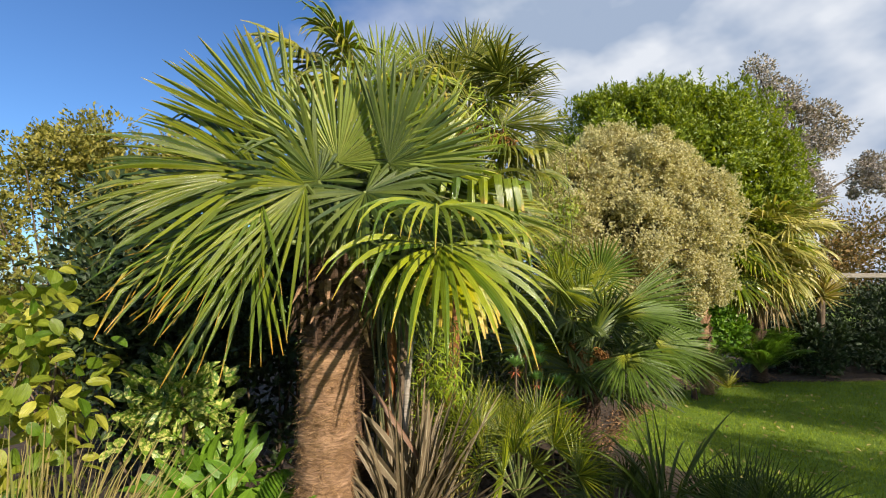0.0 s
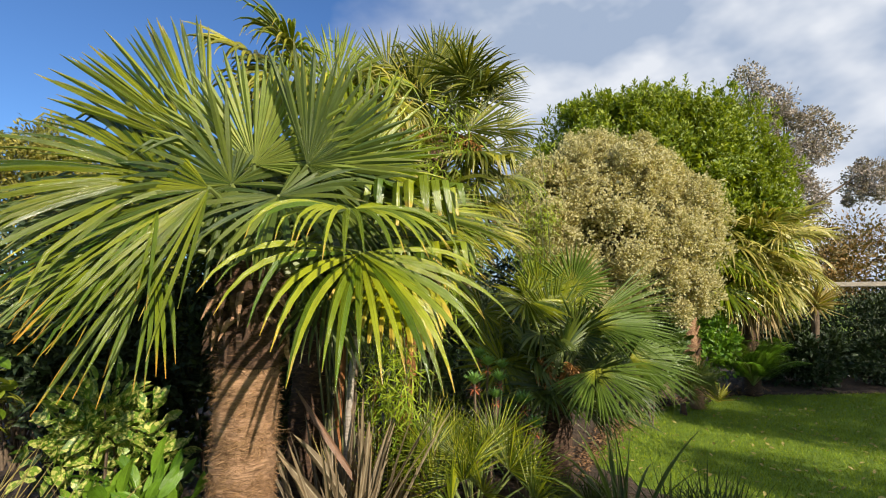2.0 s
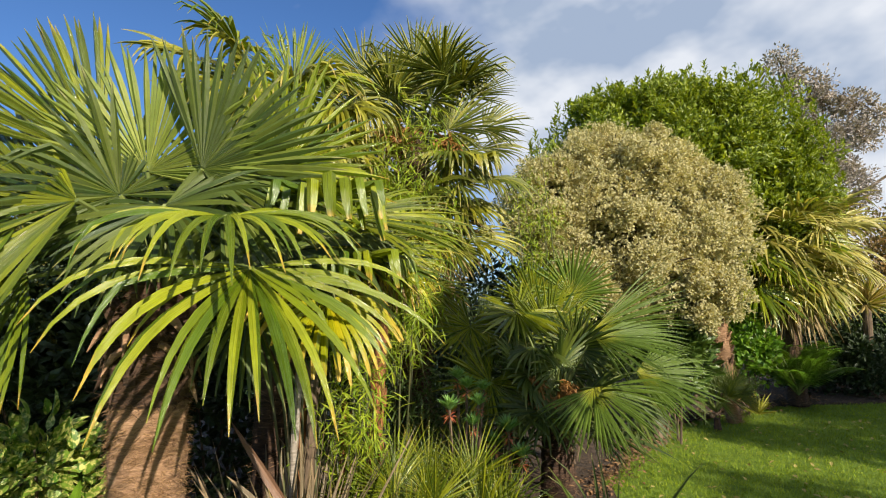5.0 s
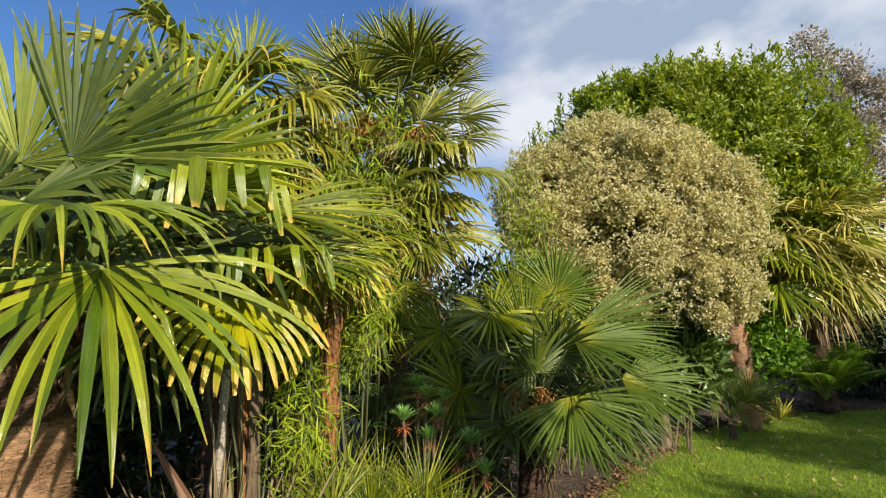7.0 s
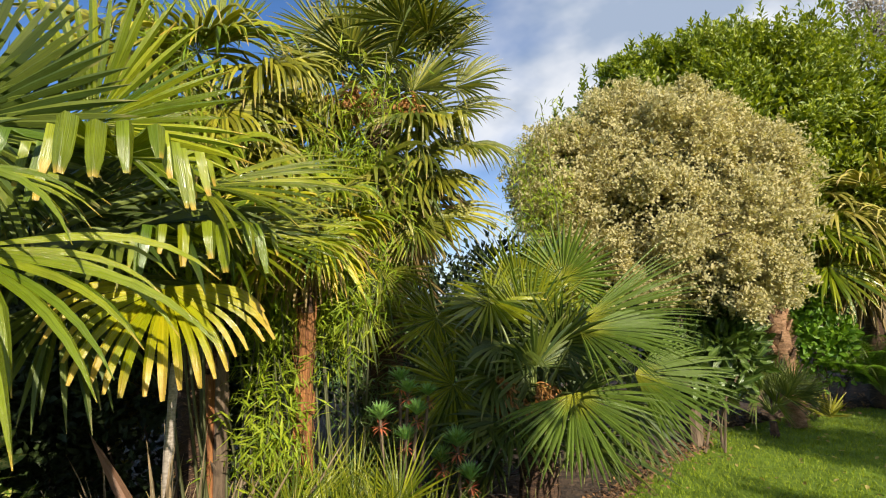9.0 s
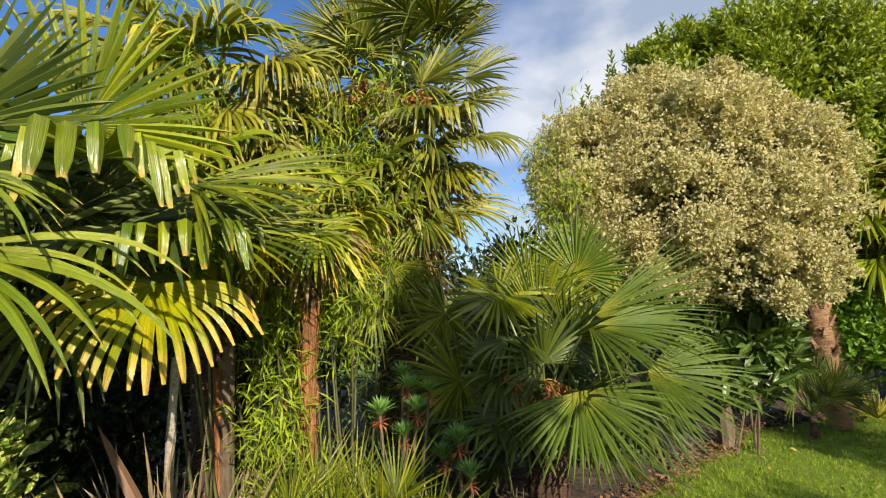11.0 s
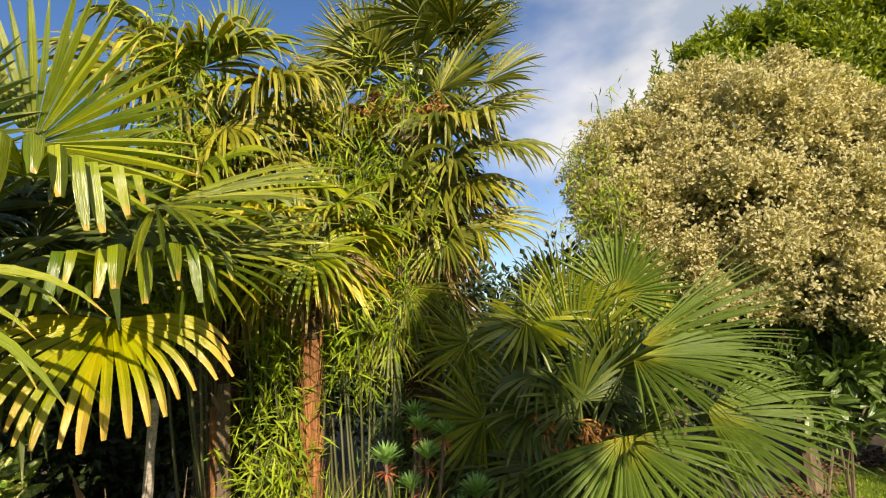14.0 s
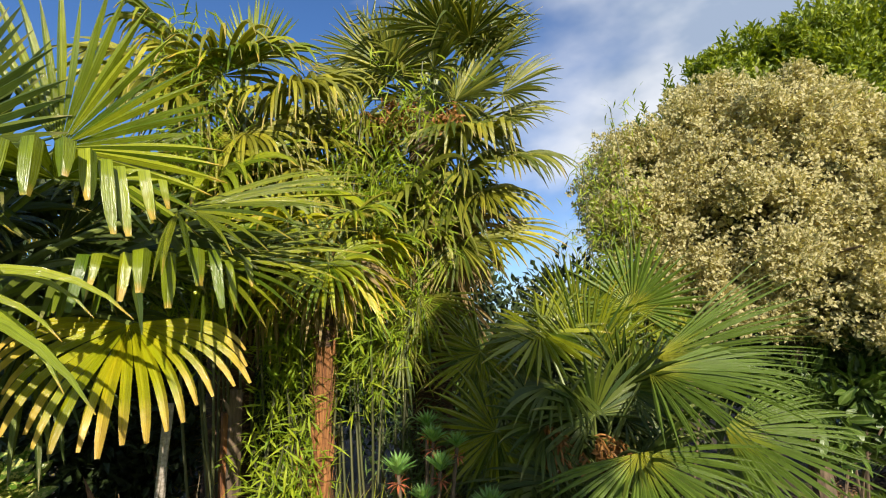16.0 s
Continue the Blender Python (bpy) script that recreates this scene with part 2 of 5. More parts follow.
GROUND = rough_material("grass_ground", (0.09, 0.16, 0.006), (0.19, 0.28, 0.014), 40, (1, 1, 1), 0.7, 0.02, 0.9)
SOIL = rough_material("bed_soil", (0.03, 0.02, 0.013), (0.1, 0.065, 0.04), 26, (1, 1, 1), 1.0, 0.03, 0.95)
PLANK = rough_material("weathered_plank", (0.16, 0.13, 0.1), (0.42, 0.37, 0.31), 18, (0.3, 6, 6), 0.4, 0.004, 0.8)
POST = rough_material("dark_post", (0.03, 0.022, 0.016), (0.1, 0.075, 0.055), 20, (5, 5, 0.4), 0.5, 0.005, 0.8)


# ---- builders ----
rng = np.random.default_rng(7)


def unit(v):
    v = np.asarray(v, float)
    return v / np.maximum(np.linalg.norm(v, axis=-1, keepdims=True), 1e-9)


def mesh_from(name, verts, faces, uvs=None):
    """One mesh out of vertex and face arrays, with an optional UV for each vertex."""
    me = bpy.data.meshes.new(name)
    me.from_pydata(np.asarray(verts, float).tolist(), [], np.asarray(faces).tolist() if not isinstance(faces, list) else faces)
    if uvs is not None:
        layer = me.uv_layers.new(name="uv")
        idx = np.empty(len(me.loops), dtype=np.int32)
        me.loops.foreach_get("vertex_index", idx)
        layer.data.foreach_set("uv", np.asarray(uvs, dtype=np.float32)[idx].ravel())
    me.update()
    return me


def thing(name, at, label, category, group="", kind=""):
    ob = new(name)
    ob.empty_display_size = 0.1
    ob.location = at
    ob["anchor"] = tuple(at)
    return tagged(ob, label, category, group, kind)


def part(name, verts, faces, material, parent, uvs=None, label="", smooth=False):
    """A mesh of its own under a thing or under one of its parts; the vertices are given in the world."""
    anchor = np.array(parent["anchor"][:])
    me = mesh_from(name, np.asarray(verts, float) - anchor, faces, uvs)
    me.materials.append(material)
    if smooth:
        me.shade_smooth()
    ob = new(name, me)
    ob.parent = parent
    ob["anchor"] = tuple(anchor)
    return tagged(ob, label)


def tube(path, radii, sides=8, wobble=0.0, lobes=0.0):
    """A capped tube along a path; wobble roughens the skin."""
    path = np.asarray(path, float)
    n = len(path)
    tang = unit(np.gradient(path, axis=0))
    ref = np.array([1.0, 0, 0]) if abs(tang[0][0]) < 0.8 else np.array([0, 1.0, 0])
    verts, faces = [], []
    for i in range(n):
        a = unit(np.cross(tang[i], ref))
        b = np.cross(tang[i], a)
        for k in range(sides):
            ang = 2 * math.pi * k / sides
            r = radii[i] * (1 + wobble * (rng.random() - 0.5) * 2 + lobes * math.sin(5 * ang + i * 0.9))
            verts.append(path[i] + a * r * math.cos(ang) + b * r * math.sin(ang))
    for i in range(n - 1):
        for k in range(sides):
            j = (k + 1) % sides
            faces.append([i * sides + k, i * sides + j, (i + 1) * sides + j, (i + 1) * sides + k])
    faces.append(list(range(sides))[::-1])
    faces.append(list(range((n - 1) * sides, n * sides)))
    return verts, faces


def curve_path(a, b, sag=0.0, n=7, side=(0, 0, 0)):
    a, b, side = (np.asarray(v, float) for v in (a, b, side))
    t = np.linspace(0, 1, n)[:, None]
    return a + (b - a) * t + (np.array([0, 0, 1.0]) * sag + side) * (4 * t * (1 - t))


def leaf_cloud(pos, along, face, length, width, curl=0.18, oval=False):
    """Leaves with a folded midrib, four triangles each: base, two sides, rib and drooping tip."""
    pos, along, face = np.asarray(pos, float), unit(along), np.asarray(face, float)
    n = len(pos)
    length, width = np.broadcast_to(length, n)[:, None], np.broadcast_to(width, n)[:, None]
    sidew = unit(np.cross(along, face))
    up = np.cross(sidew, along)
    if oval:      # broad leaves get a rounder outline
        rows = ((0.1, 0.24, 0.0), (0.3, 0.45, 0.06), (0.55, 0.48, 0.25), (0.82, 0.3, 0.62))
        verts, uv, faces = np.empty((n, 14, 3)), [(0.5, 0)], [[0, 2, 1], [0, 3, 2]]
        verts[:, 0], verts[:, 13] = pos, pos + along * length - up * length * curl
        for k, (f, w, drop) in enumerate(rows):
            mid, o = pos + along * length * f - up * length * curl * drop, 1 + 3 * k
            verts[:, o] = mid - sidew * width * w + up * width * w * 0.25
            verts[:, o + 1] = mid
            verts[:, o + 2] = mid + sidew * width * w + up * width * w * 0.25
            uv += [(0.5 - w, f), (0.5, f), (0.5 + w, f)]
            if k < 3:
                faces += [[o, o + 1, o + 4], [o, o + 4, o + 3], [o + 1, o + 2, o + 5], [o + 1, o + 5, o + 4]]
        faces = (np.arange(n) * 14)[:, None, None] + np.array(faces + [[10, 11, 13], [11, 12, 13]])
        uv = np.tile(np.array(uv + [(0.5, 1)]), (n, 1))
        return verts.reshape(-1, 3), faces.reshape(-1, 3), uv
    mid = pos + along * length * 0.48
    verts = np.empty((n, 5, 3))
    verts[:, 0] = pos
    verts[:, 1] = mid - sidew * width * 0.5 + up * width * 0.16
    verts[:, 2] = mid
    verts[:, 3] = mid + sidew * width * 0.5 + up * width * 0.16
    verts[:, 4] = pos + along * length - up * length * curl
    base = (np.arange(n) * 5)[:, None, None]
    faces = base + np.array([[0, 2, 1], [0, 3, 2], [1, 2, 4], [2, 3, 4]])
    uv = np.tile(np.array([[0.5, 0], [0, 0.48], [0.5, 0.48], [1, 0.48], [0.5, 1]]), (n, 1))
    return verts.reshape(-1, 3), faces.reshape(-1, 3), uv


def lumps_on(centre, radii, count, size, boxy=2.0):
    """Centres and sizes of the clumps that make a crown's uneven outline."""
    d = unit(rng.normal(size=(count, 3)))
    d[:, 2] = np.where(d[:, 2] < -0.75, -d[:, 2], d[:, 2])
    d = d / ((np.abs(d) ** boxy).sum(axis=1, keepdims=True) ** (1 / boxy))
    r = rng.uniform(0.62, 0.92, (count, 1))
    return np.asarray(centre) + d * r * np.asarray(radii), rng.uniform(0.55, 1.45, count) * size


def crown(name, centre, radii, n, length, width, material, parent, lumps=40, lump=0.28, upward=0.35, label="", core=0.25, kind="stuff", boxy=2.0, scatter=0.42, spray=1):
    """A crown of many leaves: clumps spread over an ellipsoid, leaves turned outwards and up, some inside."""
    c, s = lumps_on(centre, radii, lumps, lump, boxy)
    pick = rng.integers(0, lumps, n)
    d = unit(rng.normal(size=(n, 3)))
    pos = c[pick] + d * (s[pick] * rng.uniform(0.45, 1.05, n))[:, None]
    inner = rng.random(n) < core
    fill = np.asarray(centre) + unit(rng.normal(size=(n, 3))) * np.asarray(radii) * rng.uniform(0.5, 0.86, (n, 1))
    pos = np.where(inner[:, None], fill, pos)
    if spray > 1:      # leaves gathered round twig ends
        tip = np.arange(n) // spray * spray
        pos, d, inner = pos[tip], d[tip], inner[tip]
        pos = pos + rng.normal(size=(n, 3)) * length * 0.42
        d = unit(d + rng.normal(size=(n, 3)) * 0.75)
    pos[:, 2] = np.maximum(pos[:, 2], 0.04)
    out = unit(unit((pos - np.asarray(centre)) / np.asarray(radii)) * 0.6 + d * np.where(inner[:, None], 0.1, 0.75))
    along = unit(out * 0.5 + d * 0.8 + np.array([0, 0, upward]) + rng.normal(size=(n, 3)) * 0.3)
    face = unit(out + rng.normal(size=(n, 3)) * scatter + np.array([0, 0, 0.35]))
    v, f, uv = leaf_cloud(pos, along, face, length * rng.uniform(0.65, 1.2, n), width * rng.uniform(0.7, 1.2, n), oval=n < 3500)
    ob = part(name, v, f, material, parent, uv, label)
    ob["kind"] = kind
    return c


def shrub(name, centre, radii, n, length, width, material, label, category="shrub", lumps=30, lump=0.22, stems=5, upward=0.35, core=0.25, stem_r=0.012, kind="", spray=1):
    base = (centre[0], centre[1], 0)
    ob = thing(name, base, label, category, kind=kind)
    c = crown("foliage", centre, radii, n, length, width, material, ob, lumps, lump, upward, core=core, spray=spray)
    for k in range(stems):
        end = c[rng.integers(0, len(c))]
        foot = np.array(base) + np.array([rng.uniform(-0.12, 0.12), rng.uniform(-0.12, 0.12), 0])
        part("stem", *tube(curve_path(foot, end, 0, 6, rng.normal(size=3) * 0.06), np.linspace(stem_r, stem_r * 0.4, 6), 6, 0.1), BROWN_BARK, ob)
    return ob


def crease_ribs(me):
    """Keeps the fold along each segment's rib sharp while the blade itself bends smoothly."""
    ends = np.empty(len(me.edges) * 2, dtype=np.int32)
    me.edges.foreach_get("vertices", ends)
    ends = ends.reshape(-1, 2)
    on_rib = (ends[:, 0] % 3 == 1) & (ends[:, 1] % 3 == 1)
    me.attributes.new("sharp_edge", "BOOLEAN", "EDGE").data.foreach_set("value", on_rib)


def frond(palm, foot, hub, aim, radius, face=(0, -0.6, 0.8), n=34, spread=290, droop=0.9, fuse=0.34, cup=0.12, material=None, thick=0.009, ragged=0.08, kink=0.15, label="", bow=0.06, wide=0.3, neat=1.0, hinge=0.0, taper=2.6):
    """A fan frond: pleated segments fused near the hub, free and drooping further out, on its petiole."""
    hub, m = np.asarray(hub, float), unit(aim)
    face = np.asarray(face, float)
    nrm = unit(face - m * np.dot(face, m))
    side_v = np.cross(m, nrm)
    steps, width_step = 9, radians(spread) / n
    s = np.concatenate([[0.015], np.linspace(0.12, 1, steps - 1)])
    verts, faces, uvs = [], [], []
    for i in range(n):
        th = radians(spread) * ((i + 0.5) / n - 0.5) + rng.normal() * 0.035 * neat
        length = radius * (1 - 0.2 * (abs(th) / math.pi) ** 2) * (1 + rng.normal() * ragged)
        d = unit(math.cos(th) * m + math.sin(th) * side_v + nrm * (cup + rng.normal() * 0.05 * neat))
        across = np.cross(nrm, d)
        g = droop * (1 + (rng.uniform(0.5, 1.6) - 1) * neat)
        snap = rng.uniform(0.55, 0.8) if rng.random() < kink else 9
        p, last = hub.copy(), 0.0
        wf = fuse * length * math.tan(width_step / 2) * 1.06
        tilt = rng.normal() * 0.6 * neat
        fold_at = hinge * rng.uniform(0.85, 1.2) if hinge else 9
        for k, f in enumerate(s):
            step = f - last
            p = p + d * length * step
            last = f
            pull = g * step * max(0.0, f - 0.18) * 2.2 + (0.9 if snap < f < snap + 0.13 else 0)
            d = unit(d + np.array([0, 0, -1.0]) * pull)
            if f > fold_at:      # a segment broken over its rib hangs straight down from there
                d, fold_at = unit(d * 0.2 + np.array([0, 0, -1.0])), 9
            c = unit(across - d * np.dot(across, d))
            u = np.cross(d, c)
            c = c * math.cos(tilt * f) + u * math.sin(tilt * f)
            u = np.cross(d, c)
            w = f * length * math.tan(width_step / 2) * 1.04 if f <= fuse else wf * max(0.07 if taper < 5 else 0.42, (1 - ((f - fuse) / (1 - fuse)) ** taper)) * (1 + wide * (min(f, 0.6) - fuse) / 0.3)
            verts += [p - c * w - u * w * 0.62, p + u * w * 0.4, p + c * w - u * w * 0.62]
            uvs += [(0, f), (0.5, f), (1, f)]
            if k:
                o = i * steps * 3 + (k - 1) * 3
                faces += [[o, o + 1, o + 4, o + 3], [o + 1, o + 2, o + 5, o + 4]]
    ob = part("frond", verts, faces, material or FROND, palm, uvs, label, True)
    crease_ribs(ob.data)
    path = curve_path(foot, hub, bow, 7)
    part("petiole", *tube(path, np.linspace(thick * 1.7, thick * 0.8, 7), 6), PETIOLE, ob)
    return ob


def shaggy_trunk(palm, foot, top, r0, r1, strands, material=None, strand_material=None, strand=0.09, name="trunk"):
    """A palm trunk in its old fibre: a lobed core, wrapped with loose strands."""
    path = curve_path(foot, top, 0, 26)
    r = np.linspace(r0, r1, 26) * (1 + 0.05 * np.sin(np.arange(26) * 1.9))
    trunk = part(name, *tube(path, r, 28, 0.05, 0.02), material or FIBRE, palm, smooth=True)
    n = strands
    f, ang = rng.random(n), rng.uniform(0, 2 * math.pi, n)
    foot, top = np.asarray(foot, float), np.asarray(top, float)
    out = np.stack([np.cos(ang), np.sin(ang), np.zeros(n)], 1)
    rad = (r0 + (r1 - r0) * f)[:, None]
    pos = foot + (top - foot) * f[:, None] + out * rad * 0.97
    swirl = np.stack([-np.sin(ang), np.cos(ang), np.zeros(n)], 1) * rng.normal(size=(n, 1)) * 1.6
    along = unit(out * rng.uniform(0.05, 0.4, (n, 1)) + swirl + np.array([0, 0, -0.3]) + rng.normal(size=(n, 3)) * 0.25)
    v, fc, uv = leaf_cloud(pos, along, out, strand * rng.uniform(0.4, 1.2, n), 0.0017 * rng.uniform(0.5, 1.6, n), 0.1)
    tagged(part("fibre", v, fc, strand_material or FIBRE_STRAND, trunk, uv, "loose brown fibre"), kind="stuff")
    return trunk


def strap_leaves(parent, foot, count, length, width, material, lean=(0.15, 0.6), droop=0.5, name="strap_leaf", spread=0.06, steps=8, aim=None):
    """Sword-shaped leaves out of one crown, each a folded blade of its own."""
    for i in range(count):
        a, tilt = rng.uniform(0, 2 * math.pi), rng.uniform(*lean)
        d = unit([math.cos(a) * math.sin(tilt), math.sin(a) * math.sin(tilt), math.cos(tilt)])
        if aim is not None:
            d = unit(d + np.asarray(aim))
        long_ = length * rng.uniform(0.6, 1.1)
        p = np.asarray(foot, float) + np.array([rng.uniform(-spread, spread), rng.uniform(-spread, spread), 0])
        bend = droop * rng.uniform(0.3, 1.5)
        turn = unit(np.cross(d, rng.normal(size=3)))
        verts, faces, uvs = [], [], []
        for k in range(steps + 1):
            f = k / steps
            w = width * 0.5 * (0.65 + 0.7 * f if f < 0.45 else 0.97 * (1 - ((f - 0.45) / 0.55) ** 1.8)) + 0.0006
            c = unit(turn - d * np.dot(turn, d))
            u = np.cross(d, c)
            verts += [p - c * w + u * w * 0.5, p, p + c * w + u * w * 0.5]
            uvs += [(0, f), (0.5, f), (1, f)]
            if k:
                o = (k - 1) * 3
                faces += [[o, o + 1, o + 4, o + 3], [o + 1, o + 2, o + 5, o + 4]]
            p = p + d * long_ / steps
            d = unit(d + np.array([0, 0, -1.0]) * bend * f / steps * 2)
        part(name, verts, faces, material, parent, uvs)


def ring_of_fronds(palm, top, count, reach, radius, material, low=-50, high=75, start=0.0, face_up=0.9, droop=1.0, spread=280, n=34, dead=0, skip=None, wide=0.05):
    """The rest of a crown: fronds in a spiral, young ones upright, old ones hanging."""
    for i in range(count):
        f = (i + 0.5) / count
        az = start + i * 2.39996
        el = radians(high + (low - high) * f) + rng.normal() * 0.1
        d = np.array([math.cos(az) * math.cos(el), math.sin(az) * math.cos(el), math.sin(el)])
        if skip and skip(d):
            continue
        reach_i = reach * rng.uniform(0.8, 1.15)
        hub = np.asarray(top) + d * reach_i + np.array([0, 0, -0.25 * reach * f])
        aim = d + np.array([rng.normal() * 0.15, rng.normal() * 0.15, -0.2 - 0.5 * f])
        face = np.array([d[0] * 0.3 + rng.normal() * 0.25, d[1] * 0.3 - 0.25, face_up])
        mat = material if i < count - dead else FROND_DEAD
        frond(palm, np.asarray(top) + np.array([0, 0, -0.12 * f]), hub, aim, radius * rng.uniform(0.85, 1.12), face, n, spread, droop * rng.uniform(0.6, 1.5), material=mat, wide=wide, ragged=0.12, kink=0.25)


# ---- the ground ----
def lies_on_lawn(x, y):
    """The lawn reaches from the open side in to the planted border behind it."""
    near_side = 3.1 if x > 2.2 else 3.1 + (2.2 - x) * 2.2
    far_side = 6.2 + (x - 2.6) * 0.62 if x < 4.2 else 7.2 + (x - 4.2) * 0.06
    return x > 1.5 and near_side < y < far_side


ground_me = mesh_from("ground", [(-600, -600, 0), (600, -600, 0), (600, 600, 0), (-600, 600, 0)], [[0, 1, 2, 3]])
ground_me.materials.append(GROUND)
tagged(new("ground", ground_me), "short green garden lawn in low sun", "lawn", kind="structure")


def soil_bed(name, corners, height, label):
    """A planting bed: a low mound of soil with a crumbling edge."""
    pts = []
    for i, (x0, y0) in enumerate(corners):
        x1, y1 = corners[(i + 1) % len(corners)]
        for k in range(14):
            f = k / 14
            pts.append((x0 + (x1 - x0) * f + rng.normal() * 0.025, y0 + (y1 - y0) * f + rng.normal() * 0.025))
    pts = np.array(pts)
    mid = pts.mean(axis=0)
    n = len(pts)
    verts, faces = [], []
    for f, z in ((1.0, 0.0), (0.985, height * 0.7), (0.93, height), (0.6, height * 1.2), (0.25, height * 1.2)):
        for p in pts:
            q = mid + (p - mid) * f
            verts.append((q[0], q[1], z + (rng.normal() * 0.008 if z else -0.01)))
    for r in range(4):
        for k in range(n):
            j = (k + 1) % n
            faces.append([r * n + k, r * n + j, (r + 1) * n + j, (r + 1) * n + k])
    faces.append([4 * n + k for k in range(n)])
    me = mesh_from(name, verts, faces)
    me.materials.append(SOIL)
    return tagged(new(name, me), label, "flower bed", kind="structure")


soil_bed("bed_front", [(-6, 0.9), (0.6, 1.75), (2.1, 1.9), (2.3, 2.9), (1.75, 3.9), (1.5, 4.6), (2.55, 6.25), (1.5, 9), (-6, 9)], 0.05, "dark planting bed of bare soil under the palms")
soil_bed("bed_back", [(2.5, 6.3), (3.3, 6.75), (4.3, 7.2), (12, 7.6), (13, 14), (1, 14), (1.6, 9)], 0.05, "dark planting bed along the far edge of the lawn")

# blades of the lawn, those that the walk comes nearest to
N = 110000
gx, gy = rng.uniform(1.5, 9, N), 3.1 + rng.random(N) ** 1.3 * 4.4
keep = np.array([lies_on_lawn(a, b) for a, b in zip(gx, gy)])
pos = np.stack([gx, gy, np.zeros(N)], 1)[keep]
k = len(pos)
v, f, uv = leaf_cloud(pos, np.stack([rng.normal(size=k) * 0.45, rng.normal(size=k) * 0.45, np.ones(k)], 1), rng.normal(size=(k, 3)), rng.uniform(0.018, 0.04, k), 0.005)
me = mesh_from("lawn_grass", v, f, uv)
me.materials.append(LAWN_BLADE)
tagged(new("lawn_grass", me), "short mown blades of green lawn grass", "grass", kind="stuff")

# fallen leaves along the border
N = 1500
a = rng.random(N)
lx = np.where(a < 0.6, rng.uniform(1.3, 2.6, N), rng.uniform(2.4, 5, N))
ly = np.where(a < 0.6, 4.5 + (lx - 1.5) * 1.5, 6.3 + (lx - 2.5) * 0.5) + rng.normal(size=N) * 0.16 + 0.05
pos = np.stack([lx, ly, rng.uniform(0.05, 0.075, N)], 1)
v, f, uv = leaf_cloud(pos, np.stack([rng.normal(size=N), rng.normal(size=N), rng.normal(size=N) * 0.2], 1), np.stack([rng.normal(size=N) * 0.3, rng.normal(size=N) * 0.3, np.ones(N)], 1), 0.045, 0.022)
me = mesh_from("leaf_litter", v, f, uv)
me.materials.append(LITTER)
tagged(new("leaf_litter", me), "brown fallen leaves scattered along the border", "leaves", kind="stuff")


N = 260
pos = np.stack([rng.uniform(1.7, 5.5, N), rng.uniform(3.6, 6.4, N), rng.uniform(0.03, 0.042, N)], 1)
pos = pos[[lies_on_lawn(p[0], p[1]) for p in pos]]
k = len(pos)
v, f, uv = leaf_cloud(pos, np.stack([rng.normal(size=k), rng.normal(size=k), rng.normal(size=k) * 0.2], 1), np.stack([rng.normal(size=k) * 0.3, rng.normal(size=k) * 0.3, np.ones(k)], 1), 0.05, 0.025, oval=True)
me = mesh_from("fallen_leaves", v, f, uv)
me.materials.append(STRAW)
tagged(new("fallen_leaves", me), "pale fallen leaves scattered over the lawn", "leaves", kind="stuff")


# ---- the big fan palm beside the walk ----
palm = thing("fan_palm", (-0.52, 2.1, 0.04), "fan palm with thick hairy brown trunk and broad green crown", "palm tree")
shaggy_trunk(palm, (-0.52, 2.11, 0.02), (-0.465, 2.052, 1.2), 0.118, 0.108, 22000, strand=0.045)
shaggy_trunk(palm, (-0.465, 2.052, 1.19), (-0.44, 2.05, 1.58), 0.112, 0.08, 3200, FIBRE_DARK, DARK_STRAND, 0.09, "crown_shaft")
for i in range(44):      # rags of torn dark fibre that hang over the top of the trunk
    az, z = i * 2.4, 1.3 + 0.0045 * i
    o = np.array([math.cos(az), math.sin(az), 0.0])
    p0 = np.array([-0.46, 2.05, z]) + o * 0.105
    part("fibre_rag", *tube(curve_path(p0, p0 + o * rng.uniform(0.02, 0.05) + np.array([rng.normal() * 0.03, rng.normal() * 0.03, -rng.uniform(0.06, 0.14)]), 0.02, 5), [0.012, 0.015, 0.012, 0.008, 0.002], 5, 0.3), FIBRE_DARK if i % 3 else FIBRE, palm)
C = np.array([-0.45, 2.05, 1.5])
for i in range(26):      # stubs of cut petioles round the crown shaft
    az, z = i * 2.4, 1.2 + 0.011 * i
    o = np.array([math.cos(az), math.sin(az), 0.0])
    p0 = np.array([-0.46, 2.05, z]) + o * 0.09
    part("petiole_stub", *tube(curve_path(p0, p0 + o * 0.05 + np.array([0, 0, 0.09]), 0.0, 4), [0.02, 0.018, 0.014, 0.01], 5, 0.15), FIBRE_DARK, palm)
# two filler fans, coloured dark to paint the shaded gaps of the crown
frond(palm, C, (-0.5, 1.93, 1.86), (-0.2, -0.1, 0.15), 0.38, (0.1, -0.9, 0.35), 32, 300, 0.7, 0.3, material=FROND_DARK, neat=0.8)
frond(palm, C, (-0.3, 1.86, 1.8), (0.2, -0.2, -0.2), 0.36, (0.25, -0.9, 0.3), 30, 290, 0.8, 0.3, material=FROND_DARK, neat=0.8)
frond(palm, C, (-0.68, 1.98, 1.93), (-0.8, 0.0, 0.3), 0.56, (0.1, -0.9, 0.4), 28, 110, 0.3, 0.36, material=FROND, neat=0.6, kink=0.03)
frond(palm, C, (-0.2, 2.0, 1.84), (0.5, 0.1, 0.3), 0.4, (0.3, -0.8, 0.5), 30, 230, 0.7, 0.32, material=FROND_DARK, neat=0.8)
